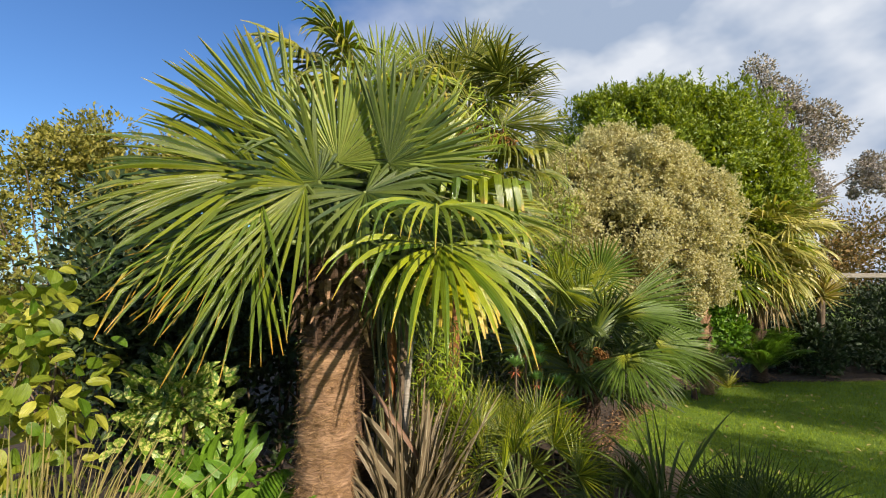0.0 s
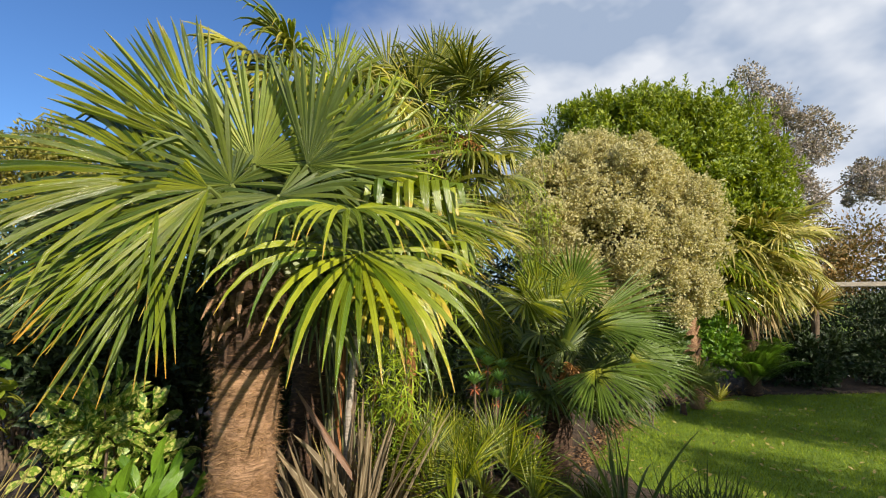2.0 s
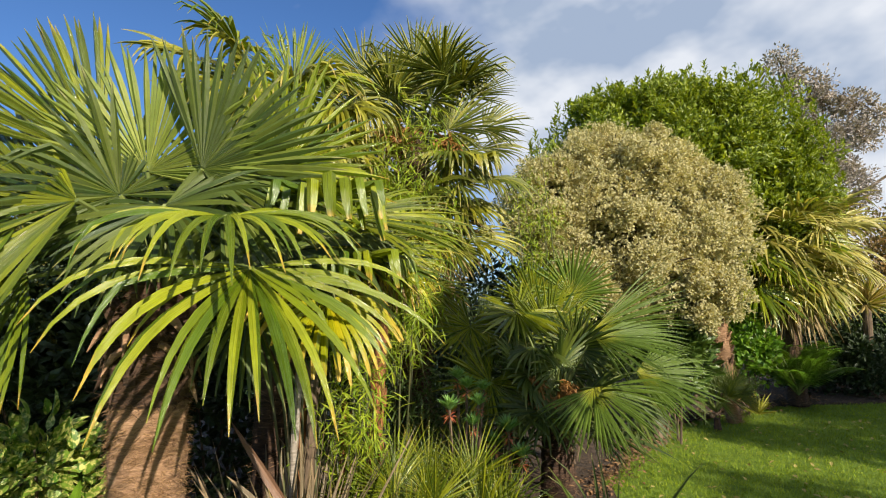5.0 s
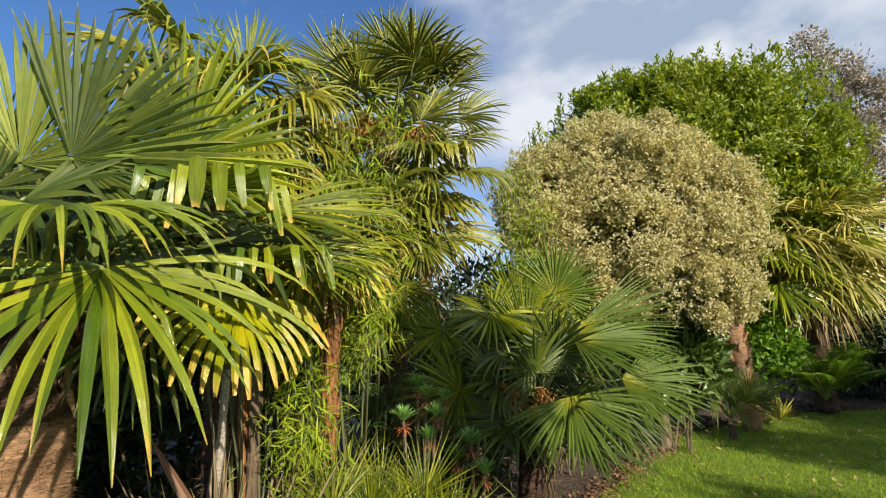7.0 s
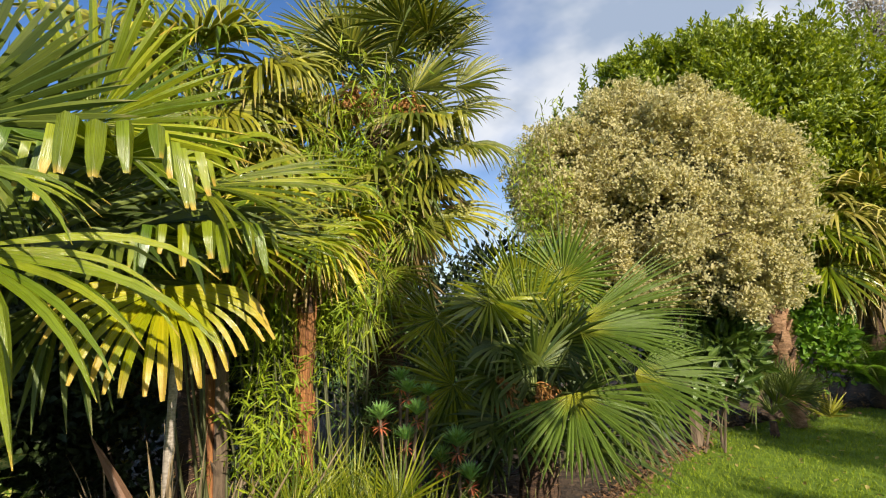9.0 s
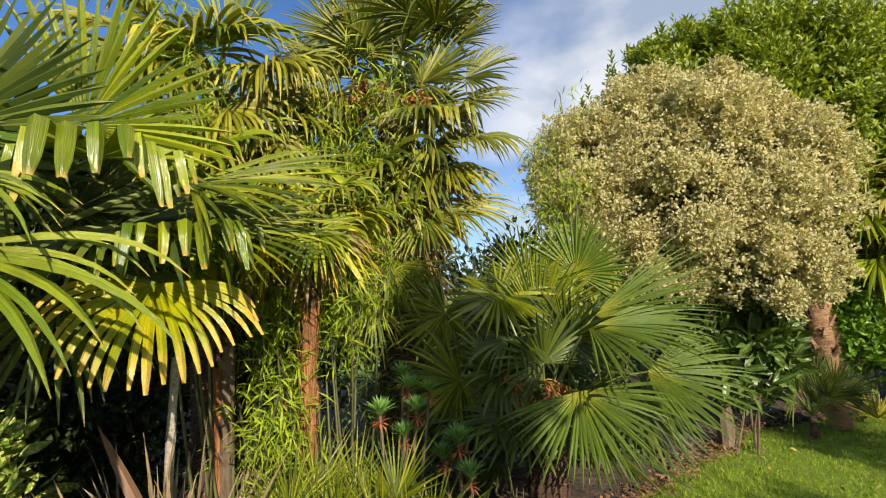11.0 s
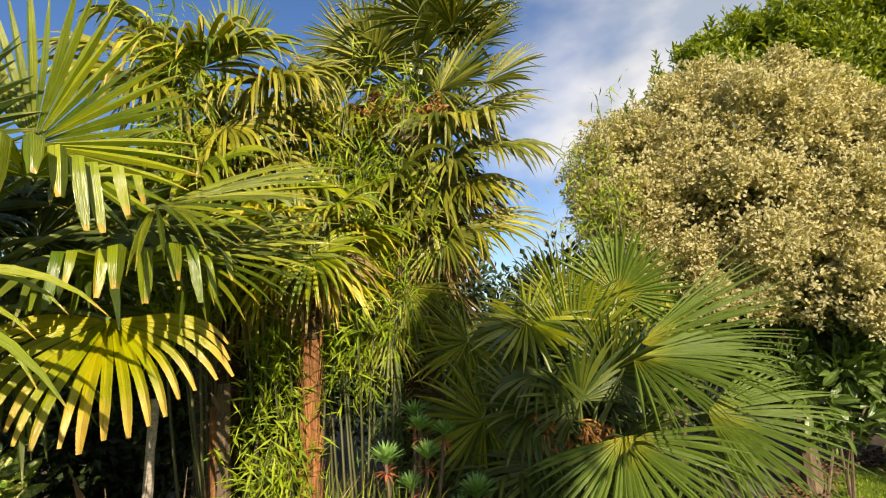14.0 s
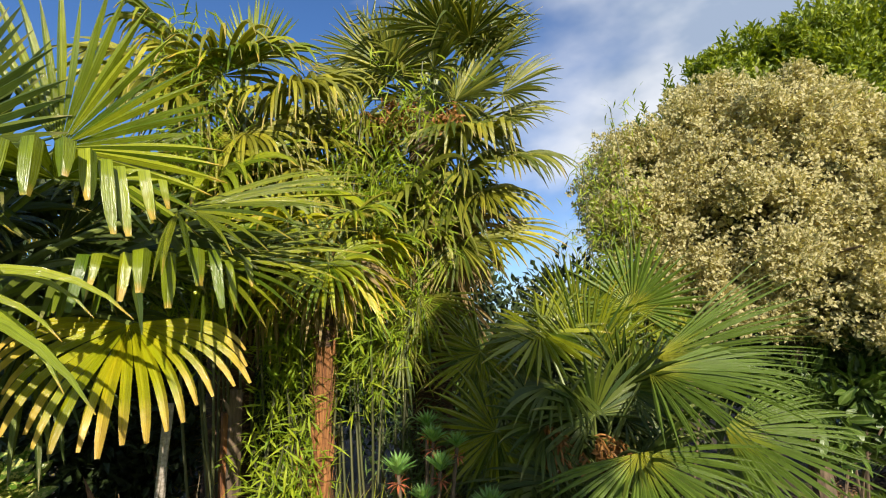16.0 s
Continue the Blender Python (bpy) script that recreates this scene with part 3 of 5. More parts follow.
frond(palm, C, (-0.43, 1.96, 1.94), (0.14, 0.0, 0.6), 0.42, (0.12, -1, 0.15), 40, 190, 0.12, 0.58, material=FROND_PALE, kink=0, neat=0.4, ragged=0.04, label="pale lime young fan")
frond(palm, C, (-0.62, 2.0, 2.0), (-0.62, 0.0, 0.72), 0.58, (0.3, -1, 0.3), 28, 72, 0.12, 0.72, material=FROND, kink=0, neat=0.4, wide=0.1, ragged=0.05)
frond(palm, C, (-0.504, 1.77, 1.81), (-0.74, -0.12, -0.36), 0.62, (-0.25, -0.85, 0.5), 28, 160, 0.4, 0.2, material=FROND, ragged=0.1, neat=0.7, kink=0.06, wide=0.3)
frond(palm, C, (-0.66, 1.75, 1.75), (-0.66, -0.2, -0.7), 0.5, (-0.3, -0.8, 0.5), 24, 150, 0.4, 0.22, material=FROND_TIPPED, ragged=0.1, neat=0.6, kink=0.05, wide=0.15)
frond(palm, C, (-0.219, 1.92, 1.925), (0.7, 0.27, 0.36), 0.45, (0.45, -0.85, 0.1), 32, 172, 0.2, 0.5, material=FROND_DARK, kink=0, neat=0.4, wide=0.12, ragged=0.05)
frond(palm, C, (-0.003, 1.8, 1.59), (0.34, -0.5, -0.5), 0.52, (0.4, -0.55, 0.7), 26, 205, 2.0, 0.32, material=FROND_LOW, kink=0.05, wide=0.1, ragged=0.1, neat=0.55)
frond(palm, C, (-0.02, 1.7, 1.72), (0.6, -0.5, -0.2), 0.38, (0.25, -0.35, 0.92), 26, 230, 2.2, 0.3, material=FROND_LOW, kink=0.2, neat=0.7, wide=0.05)
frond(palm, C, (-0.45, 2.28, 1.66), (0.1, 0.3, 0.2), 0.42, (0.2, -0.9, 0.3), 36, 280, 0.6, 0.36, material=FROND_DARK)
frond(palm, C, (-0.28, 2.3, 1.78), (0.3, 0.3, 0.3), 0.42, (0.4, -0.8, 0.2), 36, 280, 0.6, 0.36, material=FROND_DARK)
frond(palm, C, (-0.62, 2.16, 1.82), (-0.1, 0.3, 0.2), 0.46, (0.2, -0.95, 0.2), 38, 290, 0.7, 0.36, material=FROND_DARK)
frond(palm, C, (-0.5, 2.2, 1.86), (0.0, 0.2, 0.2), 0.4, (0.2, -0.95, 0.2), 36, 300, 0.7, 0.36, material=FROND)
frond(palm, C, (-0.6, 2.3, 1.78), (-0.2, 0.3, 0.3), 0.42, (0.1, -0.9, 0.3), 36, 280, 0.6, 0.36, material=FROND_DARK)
frond(palm, C, (-0.92, 2.2, 1.95), (-0.9, 0.15, 0.12), 0.66, (0, -0.6, 0.8), 32, 170, 0.8, 0.34, material=FROND_DARK)
frond(palm, C, (-0.86, 2.0, 1.7), (-0.85, 0.0, -0.3), 0.6, (-0.2, -0.6, 0.8), 28, 190, 0.6, 0.28, material=FROND_TIPPED, neat=0.8)
frond(palm, C, (-0.72, 1.85, 1.6), (-0.7, -0.1, -0.6), 0.5, (-0.2, -0.9, 0.4), 28, 180, 0.3, 0.26, material=FROND_TIPPED, neat=0.8)
frond(palm, C, (-0.72, 1.88, 1.88), (-0.85, -0.15, 0.1), 0.58, (-0.1, -0.8, 0.6), 28, 150, 0.6, 0.34, material=FROND, neat=0.7)
frond(palm, C, (0.06, 2.3, 1.51), (0.36, -0.42, -0.62), 0.35, (0.52, -0.52, 0.66), 21, 205, 2.2, 0.4, material=FROND_YELLOW, kink=0, wide=-0.05, taper=7.0, ragged=0.05, neat=0.3, cup=0.05, label="yellowing frond with pale dry tips")
frond(palm, C, (0.145, 2.3, 1.645), (0.68, -0.6, 0.0), 0.34, (0.05, -0.1, 0.97), 19, 240, 0.8, 0.4, material=FROND_LOW, kink=0, hinge=0.56, neat=0.6, wide=0.0, taper=8.0)
frond(palm, C, (0.13, 2.06, 1.84), (0.66, -0.55, 0.02), 0.34, (0.1, -0.1, 0.95), 15, 210, 0.6, 0.42, material=FROND_LOW, kink=0, hinge=0.54, neat=0.6, wide=0.0, taper=8.0)
frond(palm, C, (-0.06, 2.164, 1.99), (0.5, 0.36, 0.5), 0.43, (0.7, -0.66, 0.1), 26, 175, 0.2, 0.4, material=FROND_LOW, kink=0, neat=0.4, wide=0.1)
frond(palm, C, (0.1, 2.4, 1.84), (0.8, 0.2, -0.08), 0.55, (0.1, -0.5, 0.9), 28, 120, 0.5, 0.3, material=FROND, kink=0.05, neat=0.6)
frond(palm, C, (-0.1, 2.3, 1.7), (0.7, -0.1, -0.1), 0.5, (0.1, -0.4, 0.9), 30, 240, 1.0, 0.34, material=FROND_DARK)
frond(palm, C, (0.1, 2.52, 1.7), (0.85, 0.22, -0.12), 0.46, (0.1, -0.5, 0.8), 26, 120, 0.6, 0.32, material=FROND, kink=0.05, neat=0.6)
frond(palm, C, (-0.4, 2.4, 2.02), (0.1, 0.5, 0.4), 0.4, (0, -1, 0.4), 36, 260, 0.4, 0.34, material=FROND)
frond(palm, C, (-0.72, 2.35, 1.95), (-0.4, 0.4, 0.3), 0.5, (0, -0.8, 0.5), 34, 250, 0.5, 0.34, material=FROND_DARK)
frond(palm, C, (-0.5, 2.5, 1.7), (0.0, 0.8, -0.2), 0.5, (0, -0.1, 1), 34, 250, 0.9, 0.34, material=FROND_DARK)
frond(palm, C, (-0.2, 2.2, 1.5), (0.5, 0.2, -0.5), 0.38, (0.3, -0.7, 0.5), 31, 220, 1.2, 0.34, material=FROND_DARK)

# ---- the tall fan palm with hanging fruit ----
palm = thing("fan_palm", (0.08, 4.12, 0.04), "tall fan palm with dark shaggy trunk and orange flower stalks", "palm tree")
shaggy_trunk(palm, (0.08, 4.12, 0.02), (0.2, 4.05, 2.75), 0.13, 0.11, 3800, FIBRE_DARK, FIBRE_STRAND, 0.12)
T = np.array([0.22, 4.04, 2.72])
for hub, aim, r, face, n, spread, droop, mat in (
        ((0.23, 4.0, 3.33), (0.0, 0.0, 1), 0.36, (0.05, -0.95, 0.2), 34, 230, 0.25, FROND_TALL),
        ((-0.16, 3.95, 3.24), (-0.35, 0, 0.7), 0.36, (0.15, -0.9, 0.3), 34, 220, 0.3, FROND_TALL),
        ((0.64, 4.0, 3.02), (0.8, 0, 0.45), 0.36, (-0.15, -0.85, 0.45), 30, 130, 0.5, FROND_TALL),
        ((0.5, 4.1, 3.2), (0.4, 0.1, 0.7), 0.36, (-0.1, -0.9, 0.35), 30, 190, 0.3, FROND_TALL),
        ((0.47, 3.85, 2.72), (0.8, -0.1, 0.4), 0.42, (0, -0.8, 0.5), 34, 230, 0.5, FROND_TALL),
        ((0.69, 3.9, 2.58), (0.9, 0, -0.05), 0.36, (0.1, -0.6, 0.8), 28, 140, 1.2, FROND_TALL),
        ((-0.12, 3.8, 2.84), (-0.7, -0.1, 0.3), 0.42, (0, -0.8, 0.6), 34, 230, 0.6, FROND_TALL),
        ((0.05, 3.85, 3.0), (-0.1, -0.3, 0.6), 0.36, (0, -0.9, 0.4), 32, 250, 0.5, FROND_TALL),
        ((0.35, 3.85, 2.95), (0.3, -0.3, 0.5), 0.36, (0, -0.8, 0.5), 32, 240, 0.6, FROND_TALL),
        ((0.7, 3.95, 2.36), (0.9, 0, -0.1), 0.42, (0.05, -0.35, 0.95), 24, 170, 2.4, FROND_TALL),
        ((0.56, 3.95, 2.2), (0.8, -0.1, -0.35), 0.4, (0.1, -0.4, 0.9), 24, 160, 1.8, FROND_OLIVE),
        ((0.55, 4.0, 1.97), (0.9, 0, -0.22), 0.46, (0.1, -0.5, 0.85), 24, 130, 1.2, FROND_OLIVE),
        ((0.49, 3.75, 2.5), (0.45, -0.6, -0.15), 0.34, (0.1, -0.3, 0.9), 22, 220, 2.6, FROND_TALL),
        ((-0.1, 4.0, 2.5), (-0.9, 0, -0.2), 0.42, (0, -0.4, 0.9), 26, 180, 2.0, FROND_OLIVE),
        ((0.11, 3.64, 2.2), (0.0, -0.5, -0.25), 0.25, (0, -0.75, 0.6), 24, 270, 0.9, FROND_LOW),
        ((0.3, 3.7, 1.98), (0.05, -0.5, -0.3), 0.25, (0, -0.75, 0.6), 24, 270, 0.9, FROND_TALL),
        ((-0.27, 3.9, 3.0), (-0.7, -0.1, 0.3), 0.36, (0.1, -0.8, 0.5), 32, 210, 0.6, FROND_TALL),
        ((0.07, 3.85, 3.05), (0.0, -0.3, 0.6), 0.34, (0.1, -0.8, 0.5), 32, 260, 0.5, FROND_TALL),
        ((0.4, 4.1, 3.36), (0.25, 0.0, 0.8), 0.34, (0, -0.95, 0.2), 32, 210, 0.3, FROND_TALL),
        ((0.72, 3.95, 2.75), (0.9, -0.05, 0.15), 0.36, (0, -0.7, 0.6), 30, 170, 0.7, FROND_TALL),
        ((0.52, 3.85, 2.32), (0.6, -0.3, -0.2), 0.36, (0, -0.6, 0.8), 26, 220, 1.4, FROND_TALL),
        ((-0.1, 3.85, 2.55), (-0.6, -0.3, -0.2), 0.36, (0, -0.6, 0.8), 26, 220, 1.6, FROND_TALL),
        ((0.44, 3.85, 1.9), (0.3, -0.3, -0.6), 0.34, (0.1, -0.8, 0.5), 26, 180, 0.8, FROND_TALL),
        ((0.25, 3.72, 1.62), (0.08, -0.2, -1), 0.34, (0.15, -0.95, 0.2), 28, 180, 0.3, FROND_TALL),
        ((0.16, 3.68, 1.42), (0.2, -0.2, -1), 0.34, (0.15, -0.95, 0.2), 28, 170, 0.3, FROND_TALL),
        ((0.02, 3.8, 1.7), (-0.3, -0.2, -1), 0.32, (0.05, -0.95, 0.2), 26, 160, 0.3, FROND_TALL)):
    frond(palm, T if hub[2] > 2.1 else (0.17, 4.05, hub[2] + 0.2), hub, aim, r, face, n, spread, droop, 0.4, material=mat, kink=0.06, neat=0.55, wide=0.05)
for hub, r in (((-0.05, 3.75, 2.6), 0.36), ((-0.25, 3.7, 2.68), 0.36), ((0.62, 3.8, 2.45), 0.32)):
    frond(palm, T, hub, (hub[0] - 0.2, -0.6, 0.0), r, (0, -0.15, 0.97), 18, 220, 1.0, 0.4, material=FROND_OLIVE, kink=0, hinge=0.5, neat=0.6)
ring_of_fronds(palm, T + np.array([0, 0, 0.08]), 30, 0.46, 0.4, FROND_TALL, -50, 62, 0.6, droop=0.8, skip=lambda d: d[1] < -0.7 or d[0] > 0.8)
ring_of_fronds(palm, T - np.array([0, 0, 0.3]), 24, 0.36, 0.4, FROND_TALL, -80, -10, 1.4, droop=1.6, dead=9, n=24, skip=lambda d: d[0] > 0.7)
for i in range(7):      # dead fronds hanging against the trunk
    az = -3.0 + i * 0.75
    o = np.array([math.cos(az), math.sin(az), 0.0])
    h = np.array([0.14, 4.08, 1.55 + 0.12 * (i % 4)]) + o * 0.2
    frond(palm, h - o * 0.14 + np.array([0, 0, 0.25]), h, o * 0.2 + np.array([0, 0, -0.9]), 0.4, o + np.array([0, 0, 0.3]), 20, 120, 0.4, 0.4, material=FROND_DEAD if i % 2 else FROND_DARK, neat=0.8)


def flower_stalk(palm, foot, end, spread, count):
    """A branched stalk with orange beads of dried flower."""
    stalk = part("flower_stalk", *tube(curve_path(foot, end, 0.08, 7), np.linspace(0.012, 0.006, 7), 6), FRUIT, palm)
    end = np.asarray(end)
    tips = end + rng.normal(size=(count // 40 + 3, 3)) * np.asarray(spread) * 1.3 + np.array([0, -0.02, -0.03])
    f = rng.random((count, 1)) ** 0.7
    pos = end + (tips[rng.integers(0, len(tips), count)] - end) * f + rng.normal(size=(count, 3)) * 0.012
    for tip in tips:
        part("branchlet", *tube(curve_path(end, tip, 0.02, 5), np.linspace(0.006, 0.003, 5), 5), FRUIT, stalk)
    v, f, uv = leaf_cloud(pos, rng.normal(size=(count, 3)) + np.array([0, -0.4, -0.8]), rng.normal(size=(count, 3)), 0.035, 0.013, oval=True)
    tagged(part("flower_head", v, f, FRUIT, stalk, uv, "dried orange flower cluster"), kind="stuff")


flower_stalk(palm, T, (0.13, 3.8, 2.68), (0.08, 0.05, 0.08), 700)
flower_stalk(palm, T, (0.06, 3.72, 2.62), (0.07, 0.05, 0.05), 500)
flower_stalk(palm, T, (0.47, 3.8, 2.6), (0.05, 0.04, 0.05), 300)

# ---- the fan palm behind the big one ----
palm = thing("fan_palm", (-0.6, 3.25, 0.04), "fan palm with olive drooping fronds and one pale upright fan", "palm tree")
shaggy_trunk(palm, (-0.6, 3.25, 0.02), (-0.48, 3.2, 2.5), 0.11, 0.1, 1800, FIBRE_DARK, FIBRE_STRAND, 0.1)
T = np.array([-0.47, 3.2, 2.5])
frond(palm, T, (-0.42, 3.21, 2.81), (0.0, 0.0, 1), 0.38, (0, -1, 0.1), 36, 130, 0.1, 0.6, material=FROND_PALE, kink=0, label="pale upright young fan")
frond(palm, T, (-0.85, 2.95, 2.88), (-0.7, -0.2, 0.25), 0.4, (0, -0.4, 0.9), 28, 220, 1.6, 0.36, material=FROND_OLIVE, kink=0.4)
frond(palm, T, (-0.6, 2.9, 2.9), (-0.3, -0.4, 0.3), 0.38, (0, -0.4, 0.9), 28, 220, 1.7, 0.36, material=FROND_LOW, kink=0.4)
frond(palm, T, (-0.25, 3.0, 2.72), (0.4, -0.3, -0.1), 0.42, (0, -0.4, 0.9), 28, 230, 1.8, 0.36, material=FROND_LOW, kink=0.3)
frond(palm, T, (-0.75, 3.3, 2.95), (-0.6, 0.2, 0.4), 0.4, (0, -0.5, 0.9), 28, 220, 1.2, 0.36, material=FROND_DARK, kink=0.3)
ring_of_fronds(palm, T, 24, 0.36, 0.44, FROND_OLIVE, -60, 45, 1.9, droop=3.0, dead=3)
ring_of_fronds(palm, T - np.array([0, 0, 0.3]), 20, 0.36, 0.48, FROND_LOW, -80, 0, 0.4, droop=2.6, dead=4, n=24)

# ---- the slender palm with a stripped orange trunk ----
palm = thing("fan_palm", (-0.03, 3.2, 0.04), "slender young palm with stripped orange-brown trunk and yellow fronds", "palm tree")
path = curve_path((-0.03, 3.2, 0.0), (0.1, 3.11, 1.42), 0, 22)
trunk = part("trunk", *tube(path, np.linspace(0.039, 0.033, 22) * (1 + 0.03 * np.sin(np.arange(22) * 1.7)), 14, 0.06), ORANGE_BARK, palm)
for i in range(16):
    fz = rng.uniform(0.25, 1.0)
    p0 = path[0] + (path[-1] - path[0]) * fz
    az = rng.uniform(0, 6.28)
    o = np.array([math.cos(az), math.sin(az), 0.0])
    part("bark_flake", *tube(curve_path(p0 + o * 0.035, p0 + o * 0.05 + np.array([0, 0, 0.08 + 0.06 * rng.random()]), 0, 4), [0.012, 0.011, 0.008, 0.002], 4), ORANGE_BARK, trunk)
n = 300      # loose upright strips of bark
f, az = rng.random(n), rng.uniform(0, 2 * math.pi, n)
o = np.stack([np.cos(az), np.sin(az), np.zeros(n)], 1)
v, fc, uv = leaf_cloud(path[0] + (path[-1] - path[0]) * f[:, None] + o * 0.036, o * 0.12 + np.array([0, 0, 1.0]) + rng.normal(size=(n, 3)) * 0.02, o, rng.uniform(0.08, 0.22, n), rng.uniform(0.003, 0.008, n), -0.03)
tagged(part("bark_strip", v, fc, BARK_STRIP, trunk, uv, "peeling orange bark strips"), kind="stuff")
shaggy_trunk(palm, (0.1, 3.11, 1.4), (0.1, 3.1, 1.86), 0.04, 0.03, 300, FIBRE_DARK, FIBRE_STRAND, 0.06, "crown_shaft")
T = np.array([0.1, 3.1, 1.86])
ring_of_fronds(palm, T, 8, 0.24, 0.27, FROND_LOW, -30, 45, 3.6, droop=1.8, n=26)
ring_of_fronds(palm, T, 8, 0.2, 0.25, FROND_YELLOW, -60, 25, 2.2, droop=1.6, n=24)
ring_of_fronds(palm, T, 9, 0.16, 0.24, FROND_DEAD, -80, -40, 0.3, droop=1.2, n=18)
frond(palm, T, (-0.08, 2.98, 1.85), (-0.5, -0.3, -0.05), 0.3, (0, -0.4, 0.9), 24, 230, 1.8, 0.36, material=FROND_OLIVE)
frond(palm, T, (0.22, 3.05, 1.86), (0.4, -0.1, 0.15), 0.28, (0, -0.5, 0.9), 24, 230, 1.4, 0.36, material=FROND_OLIVE)

# ---- the low clumping palm at the corner of the lawn ----
palm = thing("clumping_palm", (1.05, 3.75, 0.05), "low clumping fan palm with arching green fans by the lawn", "palm tree")
shaggy_trunk(palm, (1.05, 3.75, 0.02), (1.08, 3.7, 0.72), 0.12, 0.09, 900, FIBRE_DARK, FIBRE_STRAND, 0.07)
B = np.array([1.08, 3.7, 0.72])
for hub, aim, r, face, n, spread, droop, mat, label in (
        ((1.265, 3.43, 0.955), (0.2, -0.42, -0.6), 0.43, (0.12, -0.75, 0.55), 34, 172, 0.35, FROND_HEART, "fan with a pale yellow heart"),
        ((1.36, 3.75, 1.275), (0.95, -0.05, 0.12), 0.6, (-0.2, -0.8, 0.5), 30, 76, 0.35, FROND_HEART, ""),
        ((1.33, 3.61, 1.235), (0.8, -0.35, -0.2), 0.54, (0.05, -0.42, 0.9), 34, 120, 0.5, FROND_HEART, ""),
        ((1.58, 3.66, 1.0), (0.85, -0.15, -0.22), 0.46, (0.1, -0.6, 0.75), 32, 140, 0.5, FROND_HEART, ""),
        ((1.28, 4.0, 1.5), (0.12, 0.0, 0.8), 0.36, (0.05, -0.9, 0.35), 36, 250, 0.2, FROND_HEART, ""),
        ((1.02, 3.98, 1.42), (-0.15, 0.0, 0.8), 0.38, (0.1, -0.9, 0.3), 34, 190, 0.2, FROND, ""),
        ((1.07, 3.76, 1.24), (-0.02, 0.0, 0.9), 0.4, (0.2, -0.95, 0.1), 30, 130, 0.15, FROND, ""),
        ((0.87, 3.73, 1.41), (0.25, -0.3, -0.3), 0.33, (0.25, -0.85, 0.4), 32, 330, 0.4, FROND, ""),
        ((0.56, 3.75, 1.32), (-0.1, -0.3, -0.5), 0.34, (0.25, -0.85, 0.4), 34, 320, 0.4, FROND, ""),
        ((0.67, 3.58, 0.98), (-0.3, -0.3, -0.4), 0.36, (0.25, -0.8, 0.5), 36, 320, 0.4, FROND, ""),
        # the darker green of the left fans has the clump's shade in it
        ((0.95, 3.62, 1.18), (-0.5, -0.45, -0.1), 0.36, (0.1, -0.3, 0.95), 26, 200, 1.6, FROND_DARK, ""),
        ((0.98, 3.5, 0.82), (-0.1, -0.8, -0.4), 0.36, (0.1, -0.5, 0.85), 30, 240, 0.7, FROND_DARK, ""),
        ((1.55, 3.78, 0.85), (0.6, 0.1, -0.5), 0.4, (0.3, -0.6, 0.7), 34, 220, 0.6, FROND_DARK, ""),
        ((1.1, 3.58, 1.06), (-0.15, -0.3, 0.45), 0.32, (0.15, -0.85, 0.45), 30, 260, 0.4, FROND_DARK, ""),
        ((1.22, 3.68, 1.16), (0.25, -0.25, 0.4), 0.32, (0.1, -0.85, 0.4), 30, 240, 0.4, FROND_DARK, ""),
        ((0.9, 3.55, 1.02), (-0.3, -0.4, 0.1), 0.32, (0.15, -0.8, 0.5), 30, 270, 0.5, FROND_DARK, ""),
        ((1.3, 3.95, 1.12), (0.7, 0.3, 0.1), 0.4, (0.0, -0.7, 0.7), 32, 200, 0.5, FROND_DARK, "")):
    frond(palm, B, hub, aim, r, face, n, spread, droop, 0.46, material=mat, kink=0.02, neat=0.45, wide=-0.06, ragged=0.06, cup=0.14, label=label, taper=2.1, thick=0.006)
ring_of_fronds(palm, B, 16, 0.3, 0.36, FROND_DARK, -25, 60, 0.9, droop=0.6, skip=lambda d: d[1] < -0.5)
for i in range(5):
    flower_stalk(palm, B, (1.0 + 0.08 * rng.normal(), 3.55 + 0.05 * rng.normal(), 0.9 + 0.05 * rng.normal()), (0.03, 0.02, 0.03), 60)

# ---- small dwarf palms in front of the bed ----
def dwarf_palm(at, height, count, radius, material, label, lean=0.6):
    ob = thing("dwarf_palm", (at[0], at[1], 0.04), label, "palm", group="dwarf palms along the bed")
    foot = np.array([at[0], at[1], 0.05])
    part("trunk", *tube(curve_path(foot - np.array([0, 0, 0.05]), foot + np.array([0, 0, height * 0.14]), 0, 6), np.linspace(0.04, 0.03, 6), 10, 0.2), FIBRE_DARK, ob)
    for i in range(count):
        az, tilt = i * 2.4 + rng.normal() * 0.2, lean * math.sqrt((i + 0.7) / count) * 1.5
        d = np.array([math.cos(az) * math.sin(tilt), math.sin(az) * math.sin(tilt), math.cos(tilt)])
        hub = foot + np.array([0, 0, height * 0.25]) + d * (height * rng.uniform(0.38, 0.6))
        frond(ob, foot + np.array([0, 0, height * 0.25]), hub, d + np.array([0, 0, 0.1]), radius * rng.uniform(0.85, 1.15), (rng.normal() * 0.4, -0.8, 0.5), 26, 180, 0.2, 0.3, 0.1, material, 0.005, kink=0.0, bow=0.02, wide=-0.1, taper=1.5, neat=0.6)
    return ob


dwarf_palm((0.42, 2.8), 0.8, 20, 0.27, FROND, "dwarf fan palm with stiff narrow green fans", 0.7)
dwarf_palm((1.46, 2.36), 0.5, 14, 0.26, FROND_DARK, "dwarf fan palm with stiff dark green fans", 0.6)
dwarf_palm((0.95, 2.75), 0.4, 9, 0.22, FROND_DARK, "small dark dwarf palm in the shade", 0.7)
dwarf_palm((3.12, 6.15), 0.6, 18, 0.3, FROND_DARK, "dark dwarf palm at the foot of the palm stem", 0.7)
